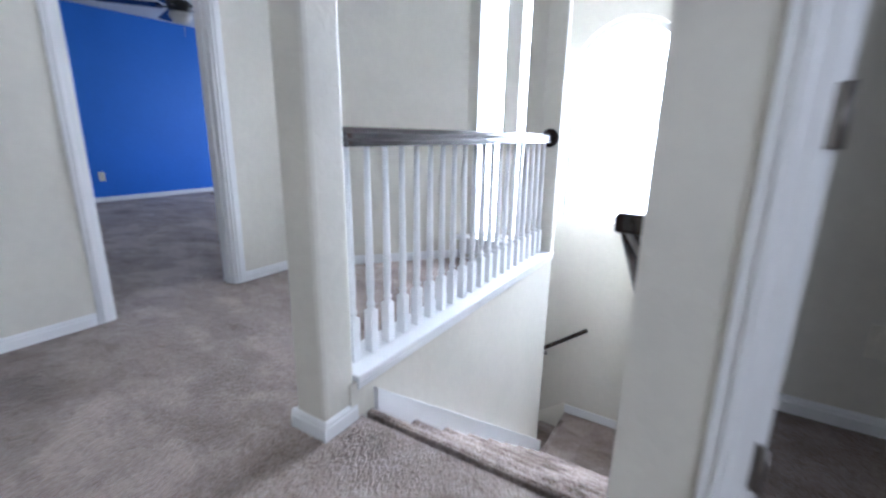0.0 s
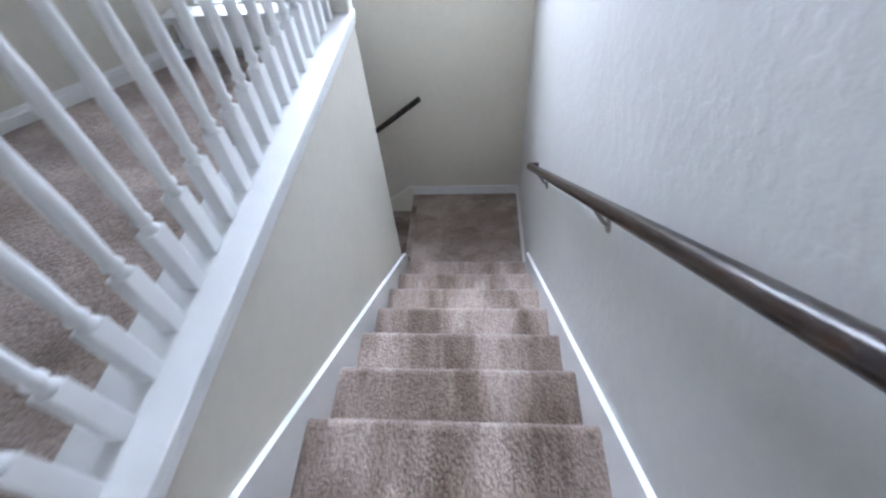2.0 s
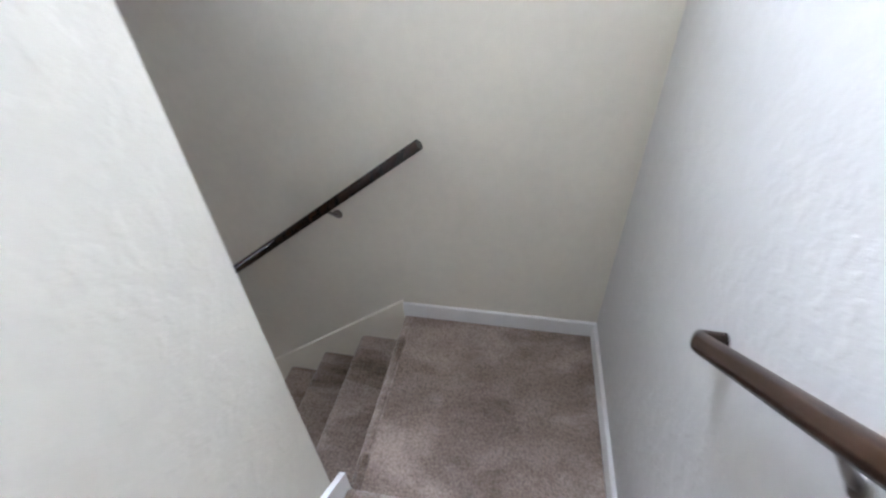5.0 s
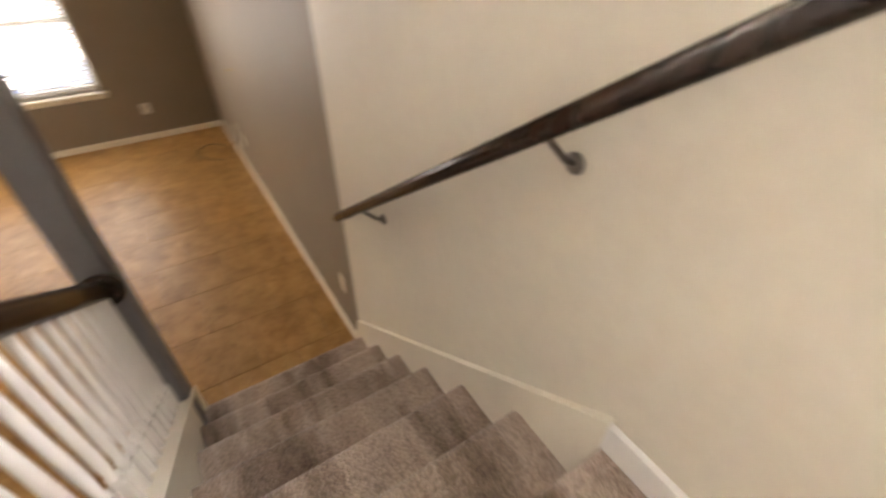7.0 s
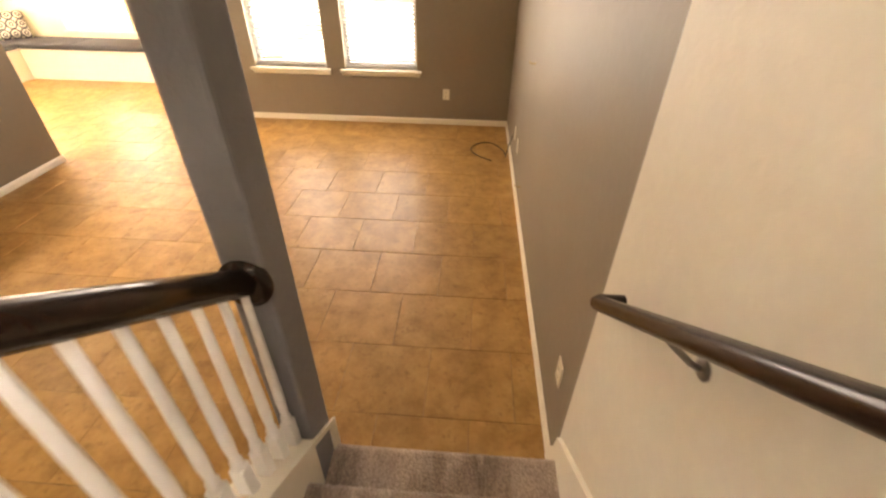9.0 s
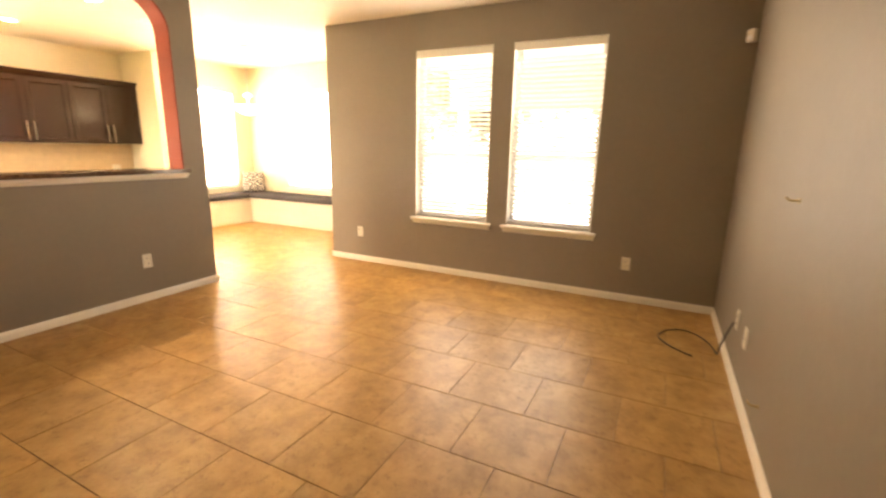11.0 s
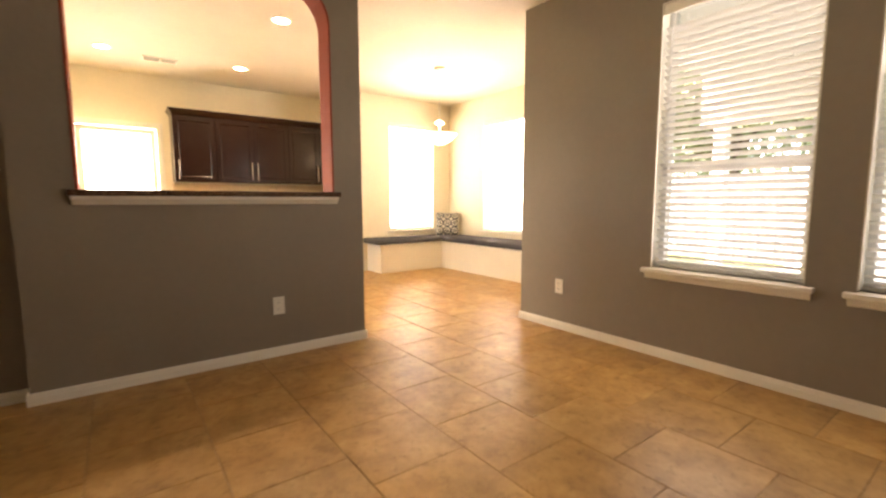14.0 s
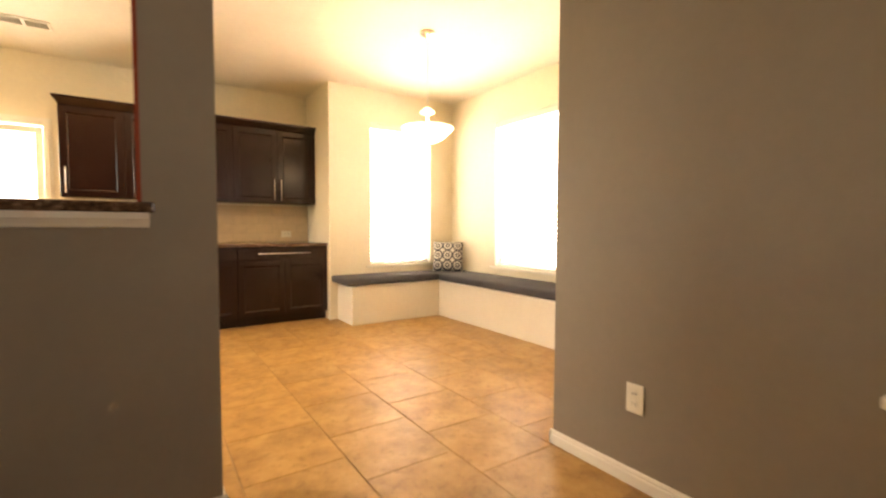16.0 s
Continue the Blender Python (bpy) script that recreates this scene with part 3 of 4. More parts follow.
W = TRIM_WARM
baseboard("baseboard_living_side", xb, 0, XW, 0, 0, W, (0, -1))
baseboard("baseboard_window", XW, 0, XW, YG - 0.014, 0, W, (1, 0))
baseboard("baseboard_window_end", XW + 0.014, YG, XW - 0.16, YG, 0, W, (0, -1))
baseboard("baseboard_pass", XE - 0.014, YP, XJ + 0.014, YP, 0, W, (0, 1))
baseboard("baseboard_pass_end", XE, YP, XE, YP - 0.18, 0, W, (-1, 0))
baseboard("baseboard_jog", XJ, YP, XJ, YP - 0.10, 0, W, (1, 0))
baseboard("baseboard_back", XJ, YP - 0.10, -1.0, YP - 0.10, 0, W, (0, 1))
baseboard("baseboard_under_loft", -1.0, YP - 0.10, -1.0, -1.02, 0, W, (-1, 0))
baseboard("baseboard_kitchen_return", XP, YN, XP, YN + 0.002, 0, W, (1, 0))
baseboard("baseboard_hall_west", -2.5, -5.58, -2.5, -3.13, F2, TRIM, (1, 0))
baseboard("baseboard_hall_west_b", -2.5, -2.29, -2.5, -1.92, F2, TRIM, (1, 0))
baseboard("baseboard_loft_angle", -2.5, -1.92, -1.61, -0.90, F2, TRIM, (1, -1))
baseboard("baseboard_blue", -7.1, -3.98, -7.1, 2.0, F2, TRIM, (1, 0))
baseboard("baseboard_side_room", 0.12, -2.07, 2.0, -2.07, F2, TRIM, (0, -1))
baseboard("baseboard_column_a", -1.019, -3.11, -0.856, -3.11, F2, TRIM, (0, -1))
baseboard("baseboard_column_b", -0.87, -3.11, -0.87, -2.97, F2, TRIM, (1, 0))
baseboard("baseboard_column_c", -1.005, -3.11, -1.005, -2.97, F2, TRIM, (-1, 0))

# ---- doorways ----
def casing(name, axis, face, out, u0, u1, z0, h, mat):
    """Moulded casing round a doorway on one face of a wall."""
    bm = bmesh.new()
    for a, b, c, d in ((u0 - 0.065, u0, z0, z0 + h + 0.065), (u1, u1 + 0.065, z0, z0 + h + 0.065), (u0, u1, z0 + h, z0 + h + 0.065)):
        for k, (i, o) in enumerate(((0, 0.012), (0.012, 0.018), (0.04, 0.01))):
            p, q = face, face + out * o
            bb = (a + (i if b <= u0 or k else 0) * 0, b, c, d)
            put_box(bm, *((p, q, *bb) if axis == "x" else (bb[0], bb[1], p, q, bb[2], bb[3])), bevel=0.003) if k == 0 else None
        if d - c > 1:
            m0, m1 = (a + 0.018, a + 0.04)
            put_box(bm, *((face, face + out * 0.018, m0, m1, c, d - 0.02) if axis == "x" else (m0, m1, face, face + out * 0.018, c, d - 0.02)), bevel=0.004)
        else:
            put_box(bm, *((face, face + out * 0.018, a, b, c + 0.018, c + 0.04) if axis == "x" else (a, b, face, face + out * 0.018, c + 0.018, c + 0.04)), bevel=0.004)
    return structure(name, bm, mat, "white painted moulded door casing", "door casing")


casing("trim_blue_door", "x", -2.5, 1, -3.06, -2.35, F2, 2.05, TRIM)
structure("door_1", boxes((-2.62, -2.5, -3.06, -3.045, F2, F2 + 2.05), (-2.62, -2.5, -2.365, -2.35, F2, F2 + 2.05), (-2.62, -2.5, -3.045, -2.365, F2 + 2.035, F2 + 2.05), (-2.575, -2.54, -3.045, -3.033, F2, F2 + 2.035), (-2.575, -2.54, -2.377, -2.365, F2, F2 + 2.035)), TRIM, "white jamb of the open blue-room doorway", "door frame")
casing("trim_hall_door", "y", -3.18, -1, 0.205, 1.02, F2, 2.05, TRIM)
door_2 = structure("door_2", boxes((0.205, 0.22, -3.182, -3.06, F2, F2 + 2.05), (1.005, 1.02, -3.18, -3.06, F2, F2 + 2.05), (0.22, 1.005, -3.18, -3.06, F2 + 2.035, F2 + 2.05)), TRIM, "white jamb of the open hall doorway", "door frame")

# ---- windows ----
def window(name, m, w, h, rail, label, sill=True, deep=0.16, mat=None, f=0.045):
    """A single-hung window in its opening: x along the wall, y outward, z up from the sill."""
    mat = mat or TRIM_WARM
    win = base(name, label, "window", m=m, kind="structure")
    part("window_frame", boxes((0, f, 0.085, 0.15, 0, h), (w - f, w, 0.085, 0.15, 0, h), (f, w - f, 0.085, 0.15, 0, f), (f, w - f, 0.085, 0.15, h - f, h), bevel=0.004), TRIM, win)
    part("reveal", boxes((0, 0.008, 0.0, 0.085, 0.004, h), (w - 0.008, w, 0.0, 0.085, 0.004, h), (0.008, w - 0.008, 0.0, 0.085, h - 0.008, h)), mat, win)
    part("sash_rail", boxes((f, w - f, 0.095, 0.135, rail - 0.022, rail + 0.022), bevel=0.004), TRIM, win)
    part("sash_latch", boxes((w / 2 - 0.03, w / 2 + 0.03, 0.075, 0.095, rail + 0.005, rail + 0.02), bevel=0.003), BRASS, win)
    for z0, z1 in ((f, rail - 0.022), (rail + 0.022, h - f)):
        p = part("pane", boxes((f, w - f, 0.115, 0.119, z0, z1)), GLASS, win)
        p.visible_shadow = False
    if sill:
        part("window_sill", boxes((-0.045, w + 0.045, -0.05, 0.0, -0.036, -0.006), (0.0, w, -0.006, 0.085, -0.03, 0.0), bevel=0.006), mat, win)
        bm = prism([(-0.0, -0.03), (-0.034, -0.03), (-0.03, -0.042), (-0.02, -0.048), (-0.015, -0.066), (-0.009, -0.075), (0.0, -0.08)], "x", -0.03, w + 0.03)
        part("apron", bm, mat, win)
    return win


def blind(m, w, h, tilt, label, pitch=0.043, cord=True):
    """A horizontal blind let down over the whole window."""
    b = base("window_blind", label, "window blind", "window blinds", m)
    part("valance", boxes((0.01, w - 0.01, 0.005, 0.02, h - 0.075, h - 0.01), (0.012, w - 0.012, 0.02, 0.07, h - 0.05, h - 0.012), bevel=0.003), TRIM_WARM, b)
    slat = None
    n = int((h - 0.11) / pitch)
    for i in range(n):
        mm = pose(w / 2, 0.045, 0.035 + i * pitch, tilt + random.uniform(-1.5, 1.5), random.uniform(-0.2, 0.2), 0)
        if slat is None:
            bm = bmesh.new()
            prof = [(-0.024, -0.001), (0, 0.002), (0.024, -0.001), (0.024, -0.0035), (0, -0.0005), (-0.024, -0.0035)]
            prism(prof, "x", -w / 2 + 0.014, w / 2 - 0.014, bm)
            slat = part("slat", bm, BLIND, b)
            slat.matrix_basis = mm
        else:
            shared("slat", slat, b, mm)
    part("bottom_rail", boxes((0.012, w - 0.012, 0.025, 0.065, 0.004, 0.022), bevel=0.004), BLIND, b)
    for u in (0.14, w - 0.14):
        part("ladder_cord", tube([(u, 0.045, 0.02), (u, 0.045, h - 0.05)], 0.0012, 5), TRIM, b)
    if cord:
        part("tilt_wand", tube([(0.07, 0.0, h - 0.08), (0.072, -0.004, h * 0.45)], 0.004, 8), TRIM, b)
    return b


k = 1
for a, b in WIN:
    m = pose(XW, a, 0.61, 0, 0, 90)
    window("window_%d" % k, m, b - a, 1.70, 0.67, "white single-hung window with a moulded sill")
    blind(m, b - a, 1.70, -27, "white slatted blind let down, slats half open")
    k += 1
m = pose(XN, NWW[0], NWW[2], 0, 0, 90)
window("window_3", m, NWW[1] - NWW[0], NWW[3] - NWW[2], 0.68, "bright white window above the nook bench", sill=False)
blind(m, NWW[1] - NWW[0], NWW[3] - NWW[2], -38, "white slatted blind glowing with daylight")
m = pose(NWS[1], YN, NWS[2], 0, 0, 180)
window("window_4", m, NWS[1] - NWS[0], NWS[3] - NWS[2], 0.68, "bright white window above the nook bench", sill=False)
blind(m, NWS[1] - NWS[0], NWS[3] - NWS[2], -38, "white slatted blind glowing with daylight")
structure("trim_nook_sills", boxes((XN, XN + 0.03, NWW[0] - 0.05, NWW[1] + 0.05, NWW[2] - 0.03, NWW[2] - 0.002), (NWS[0] - 0.05, NWS[1] + 0.05, YN, YN + 0.03, NWS[2] - 0.03, NWS[2] - 0.002), bevel=0.006), TRIM_WARM, "white painted window sills above the bench", "window sill")
slot = base("window_5", "tall narrow loft window full of daylight", "window", m=pose(-1.53, -0.90, F2 + 0.2), kind="structure")
part("reveal", boxes((0, 0.008, 0.002, 0.149, 0.004, 2.01), (0.392, 0.4, 0.002, 0.149, 0.004, 2.01), (0.008, 0.392, 0.002, 0.149, 2.002, 2.01)), TRIM, slot)
p = part("pane", boxes((0.008, 0.392, 0.128, 0.132, 0.004, 2.002)), GLASS, slot)
p.visible_shadow = False
structure("window_ledge", boxes((-1.64, -1.04, -1.01, -0.90, F2 + 0.165, F2 + 0.195), (-1.61, -1.05, -0.985, -0.905, F2 + 0.05, F2 + 0.165), bevel=0.005), TRIM, "low white ledge under the loft window", "window ledge")

arch = base("window_6", "arched white window high in the stairwell", "window", kind="structure")
bm = bmesh.new()
ring = [(-1.11, 3.29)] + arc[::-1] + [(-0.2, 3.29)]
ins = [(-0.655 + (x + 0.655) * 0.9, 4.1 + (z - 4.1) * 0.945) for x, z in ring]
for pa, pb, pc, pd in zip(ring, ring[1:] + ring[:1], ins[1:] + ins[:1], ins):
    prism([pa, pb, pc, pd], "y", 0.09, 0.14, bm)
part("window_frame", bm, TRIM, arch)
p = part("pane", prism(ins, "y", 0.113, 0.117), GLASS, arch)
p.visible_shadow = False

# glowing panels for the sky at windows holding only glare; loft's is inside the stairwell
SKYGLOW = glow_mat("overcast_glare", (0.97, 0.985, 1.0), 1.1)
for nm, bx in (("arch", (-2.4, 1.6, 1.6, 1.62, 2.0, 7.5)), ("loft", (-1.61, -1.0, -0.62, -0.60, 3.0, 5.5)), ("nook_west", (XN - 0.9, XN - 0.88, -7.9, -4.4, 0.0, 3.0)), ("nook_south", (-8.9, -6.86, YN - 0.9, YN - 0.88, 0.0, 3.0)), ("kitchen", (-4.8, -2.8, YK - 0.9, YK - 0.88, -0.1, 2.8))):
    structure("backdrop_" + nm, boxes(bx), SKYGLOW, "plain glowing panel in place of overcast sky", "sky")

# hidden blocker added so the loft panel doesn't glow onto the stairwell end wall
structure("wall_behind_loft_window", boxes((-1.66, -1.0, -0.59, -0.56, 2.95, C2)), WHITE_WALL, "unseen panel added to keep the loft glow off the stairwell", "wall")

# glazed kitchen door
kd = base("door_3", "white glazed door to the yard, closed", "door", kind="structure")
part("door_leaf", boxes((-4.185, -4.13, YK - 0.1, YK - 0.06, 0, 1.985), (-3.43, -3.375, YK - 0.1, YK - 0.06, 0, 1.985), (-4.13, -3.43, YK - 0.1, YK - 0.06, 0, 0.22), (-4.13, -3.43, YK - 0.1, YK - 0.06, 1.93, 1.985), bevel=0.003), TRIM_WARM, kd)
p = part("pane", boxes((-4.13, -3.43, YK - 0.083, YK - 0.078, 0.22, 1.93)), GLASS, kd)
p.visible_shadow = False
part("door_handle", tube([(-3.42, YK - 0.06, 0.98), (-3.42, YK - 0.01, 0.98), (-3.5, YK - 0.01, 0.98)], 0.01, 10), STEEL, kd, "brushed nickel lever")
casing("trim_kitchen_door", "y", YK, 1, -4.2, -3.36, 0, 2.0, TRIM_WARM)

# ---- pass-through sill ----
sill = base("pass_through_sill", "brown granite bar top on a white moulded apron", "bar top")
part("granite_slab", boxes((OX0 - 0.035, OX1 + 0.035, YP - 0.26, YP + 0.05, OZ0 + 0.026, OZ0 + 0.06), bevel=0.006), GRANITE, sill)
bm = prism([(YP + 0.0, OZ0 + 0.026), (YP + 0.04, OZ0 + 0.026), (YP + 0.037, OZ0 + 0.006), (YP + 0.026, OZ0 + 0.002), (YP + 0.016, OZ0 - 0.01), (YP + 0.012, OZ0 - 0.018), (YP + 0.0, OZ0 - 0.022)], "x", OX0 - 0.02, OX1 + 0.02)
part("apron", bm, TRIM_WARM, sill, "white moulded apron")

# ---- kitchen cabinets ----
def shaker(name, parent, x0, x1, z0, z1, yf, handle, mat=None):
    """A framed door with a recessed panel facing +y; handle: (x, z0, z1) upright, (x0, x1, z) flat with a flag, or None."""
    s = 0.058
    bm = boxes((x0, x0 + s, yf - 0.02, yf, z0, z1), (x1 - s, x1, yf - 0.02, yf, z0, z1), (x0 + s, x1 - s, yf - 0.02, yf, z0, z0 + s), (x0 + s, x1 - s, yf - 0.02, yf, z1 - s, z1), bevel=0.003)
    put_box(bm, x0 + s - 0.004, x1 - s + 0.004, yf - 0.02, yf - 0.013, z0 + s - 0.004, z1 - s + 0.004)
    w, y0, y1 = 0.013, yf - 0.0145, yf - 0.002
    for ax, a, b, u, k in (("z", z0 + s, z1 - s, x0 + s, 1), ("z", z0 + s, z1 - s, x1 - s, -1)):
        prism([(u - 0.008 * k, y0), (u + w * k, y0), (u - 0.008 * k, y1)], ax, a, b, bm)
    for u, k in ((z0 + s, 1), (z1 - s, -1)):
        prism([(y0, u - 0.008 * k), (y0, u + w * k), (y1, u - 0.008 * k)], "x", x0 + s, x1 - s, bm)
    d = part(name, bm, CABWOOD, parent)
    if handle:
        a, b = handle
        out = Vector((0, 0.03, 0))
        a, b = Vector(a), Vector(b)
        t = (b - a).normalized()
        bm = tube([a + out - t * 0.02, b + out + t * 0.02], 0.0055, 10)
        tube([a, a + out], 0.004, 8, bm)
        tube([b, b + out], 0.004, 8, bm)
        part("handle", bm, STEEL, d, "brushed nickel bar handle")
    return d


YU, YB = -7.95, -7.555
def wall_cabinet(x0, x1, doors, label):
    """x0 < x1; doors: list of (a, b, handle x)."""
    c = base("wall_cabinet", label, "cabinet", "kitchen wall cabinets")
    part("body", boxes((x0, x1, YK + 0.002, YU - 0.022, 1.315, 2.15)), CABWOOD, c)
    steps = [(-0.01, 2.15), (-0.005, 2.16), (0.008, 2.172), (0.022, 2.195), (0.034, 2.21), (0.038, 2.228)]
    ends = 1 if x1 > -4.5 else 0
    bm = bmesh.new()
    rings = [[bm.verts.new(p) for p in ((x0, YK + 0.002, z), (x0, YU + d, z), (x1 + ends * max(d, 0), YU + d, z), (x1 + ends * max(d, 0), YK + 0.002, z))] for d, z in steps]
    for p, q in zip(rings, rings[1:]):
        for i in range(4):
            bm.faces.new((p[i], p[(i + 1) % 4], q[(i + 1) % 4], q[i]))
    bm.faces.new(rings[0][::-1])
    bm.faces.new(rings[-1])
    part("crown", bm, CABWOOD, c, "dark moulded crown")
    for a, b, hx in doors:
        shaker("door", c, a + 0.002, b - 0.002, 1.32, 2.14, YU, ((hx, YU, 1.37), (hx, YU, 1.57)))
    return c


wall_cabinet(-4.83, -4.345, [(-4.83, -4.345, -4.39)], "dark espresso wall cabinet with one shaker door")
wall_cabinet(-5.785, -4.832, [(-5.785, -5.309, -5.345), (-5.309, -4.832, -5.27)], "dark espresso wall cabinet with two shaker doors")
wall_cabinet(-6.688, -5.787, [(-6.688, -6.25, -6.285), (-6.25, -5.787, -6.21)], "dark espresso wall cabinet beside the nook return wall")


def base_cabinet(x0, x1, label):
    c = base("base_cabinet", label, "cabinet", "kitchen base cabinets")
    part("body", boxes((x0, x1, YK + 0.002, YB - 0.022, 0.09, 0.835), (x0 + 0.002, x1 - 0.002, YK + 0.01, YB - 0.07, 0.0, 0.09)), CABWOOD, c)
    mid = (x0 + x1) / 2
    dr = part("drawer", boxes((x0 + 0.003, x1 - 0.003, YB - 0.02, YB, 0.70, 0.825), bevel=0.003), CABWOOD, c)
    bm = tube([(mid - 0.27, YB + 0.03, 0.765), (mid + 0.27, YB + 0.03, 0.765)], 0.006, 10)
    for u in (-0.22, 0.22):
        tube([(mid + u, YB, 0.765), (mid + u, YB + 0.03, 0.765)], 0.004, 8, bm)
    part("handle", bm, STEEL, dr, "long brushed nickel bar handle")
    shaker("door", c, x0 + 0.003, mid - 0.002, 0.10, 0.69, YB, None)
    shaker("door", c, mid + 0.002, x1 - 0.003, 0.10, 0.69, YB, None)
    return c


base_cabinet(-6.688, -5.75, "dark espresso base cabinet with a wide drawer over two doors")
base_cabinet(-5.748, -4.81, "dark espresso base cabinet with a wide drawer over two doors")
tagged(part("countertop", boxes((-6.689, -4.80, YK, YB + 0.025, 0.836, 0.868), bevel=0.005), GRANITE), "speckled brown granite countertop on the base cabinets", "countertop")

# ---- nook bench ----
XB, YBn = -7.87, -7.04
PANEL = wall_paint("bench_paint", (0.74, 0.68, 0.56), relief=0.2)
def bench(x0, x1, y0, y1, label):
    """A built-in box bench: plastered body under a thin seat board."""
    w = base("window_bench", label, "bench", "window benches")
    part("body", boxes((x0, x1, y0, y1, 0, 0.402), bevel=0.006), PANEL, w)
    part("seat_board", boxes((x0, x1, y0, y1, 0.402, 0.425), bevel=0.004), TRIM_WARM, w)
    return w


bench(-8.36, -6.775, YN + 0.001, YBn, "built-in white painted bench under the south nook window")
bench(XN + 0.001, XB, YBn + 0.002, YG - 0.25, "built-in white painted bench under the west nook window")


def cushion(x0, x1, y0, y1, label):
    c = base("bench_cushion", label, "cushion", "bench cushions")
    bm = bmesh.new()
    put_box(bm, x0, x1, y0, y1, 0.427, 0.505, bevel=0.022)
    for f in bm.faces:
        f.smooth = True
    part("pad", bm, CUSHION, c)
    z = 0.487
    part("piping", tube([(x0 + 0.006, y0 + 0.006, z), (x1 - 0.006, y0 + 0.006, z), (x1 - 0.006, y1 - 0.006, z), (x0 + 0.006, y1 - 0.006, z), (x0 + 0.006, y0 + 0.006, z)], 0.006, 6), CUSHION, c)
    return c


cushion(XB + 0.01, -6.70, YN + 0.005, YBn + 0.035, "charcoal grey bench cushion under the south window")
cushion(XN + 0.005, XB + 0.04, -6.20, YBn + 0.04, "charcoal grey bench cushion under the west window")
cushion(XN + 0.005, XB + 0.04, -6.195 + 0.0, -4.9, "charcoal grey bench cushion under the west window")
cushion(XN + 0.005, XB - 0.002, YN + 0.005, YBn + 0.035, "charcoal grey corner bench cushion")


def pillow_pattern(nt, b):
    tc = nt.nodes.new("ShaderNodeTexCoord")
    flat = nt.nodes.new("ShaderNodeMapping")
    flat.inputs["Scale"].default_value = (8.0, 0.0, 8.0)
    nt.links.new(tc.outputs["Object"], flat.inputs["Vector"])
    w1 = node(nt, "ShaderNodeTexVoronoi", Scale=1.0, Randomness=0.0)
    nt.links.new(flat.outputs[0], w1.inputs["Vector"])
    dk, lt = (0.07, 0.07, 0.085), (0.62, 0.58, 0.5)
    c = ramp(nt, w1.outputs["Distance"], [(0.08, lt), (0.12, dk), (0.22, dk), (0.26, lt), (0.36, lt), (0.4, dk), (0.52, dk), (0.56, lt)])
    nt.links.new(c, b.inputs["Base Color"])
    b.inputs["Roughness"].default_value = 0.9


bm = bmesh.new()
n = 14
grid = {}
for sgn in (1, -1):
    for i in range(n + 1):
        for j in range(n + 1):
            u, v = 2 * i / n - 1, 2 * j / n - 1
            if sgn == -1 and (i in (0, n) or j in (0, n)):
                grid[sgn, i, j] = grid[1, i, j]
                continue
            t = 0.075 * ((1 - u ** 4) * (1 - v ** 4)) ** 0.6
            k2 = 1 - 0.05 * (1 - u * u) * abs(v) - 0.05 * (1 - v * v) * abs(u)
            grid[sgn, i, j] = bm.verts.new((u * 0.19 * k2, sgn * t, v * 0.19 * k2))
    for i in range(n):
        for j in range(n):
            f = bm.faces.new((grid[sgn, i, j], grid[sgn, i + 1, j], grid[sgn, i + 1, j + 1], grid[sgn, i, j + 1]))
            f.smooth = True
pl = part("throw_pillow", bm, material("patterned_fabric", pillow_pattern))
pl.matrix_basis = pose(-8.14, -7.24, 0.685, -16, 0, 140)
tagged(pl, "grey and cream patterned throw pillow in the bench corner", "pillow")

# ---- pendant lamp ----
PX, PY = -6.96, -5.84
pend = base("pendant_lamp", "nickel pendant with a lit frosted glass bowl", "pendant lamp", m=pose(PX, PY, 0))
part("canopy", lathe([(0.062, 2.658), (0.064, 2.645), (0.05, 2.628), (0.02, 2.62), (0.008, 2.6)], 28), STEEL, pend)
link = None
for i in range(20):
    mm = pose(0, 0, 2.59 - i * 0.028, 0, 0, 90 * (i % 2))
    if link is None:
        link = part("chain_link", tube([(0.008 * math.cos(a), 0, 0.019 * math.sin(a)) for a in [math.tau * q / 12 for q in range(13)]], 0.0022, 6), STEEL, pend)
        link.matrix_basis = mm
    else:
        shared("chain_link", link, pend, mm)
part("cup", lathe([(0.008, 2.045), (0.03, 2.035), (0.06, 2.01), (0.062, 2.0), (0.02, 1.985), (0.012, 1.97), (0.012, 1.86)], 24), BOWL, pend, "small frosted glass cup")
part("bowl", lathe([(0.222, 1.875), (0.213, 1.86), (0.187, 1.835), (0.14, 1.79), (0.07, 1.755), (0.02, 1.745), (0.02, 1.755), (0.066, 1.765), (0.135, 1.80), (0.183, 1.845), (0.209, 1.868), (0.222, 1.875)], 36), BOWL, pend, "frosted glass bowl shade, lit")
part("finial", lathe([(0.016, 1.745), (0.018, 1.735), (0.008, 1.72), (0.012, 1.71), (0.006, 1.695)], 14), STEEL, pend)
pt = new("pendant_bulb", bpy.data.lights.new("pendant_bulb", "POINT"))
pt.data.energy, pt.data.color, pt.data.shadow_soft_size = 0.1, WARM, 0.08
pt.location = (PX, PY, 1.93)

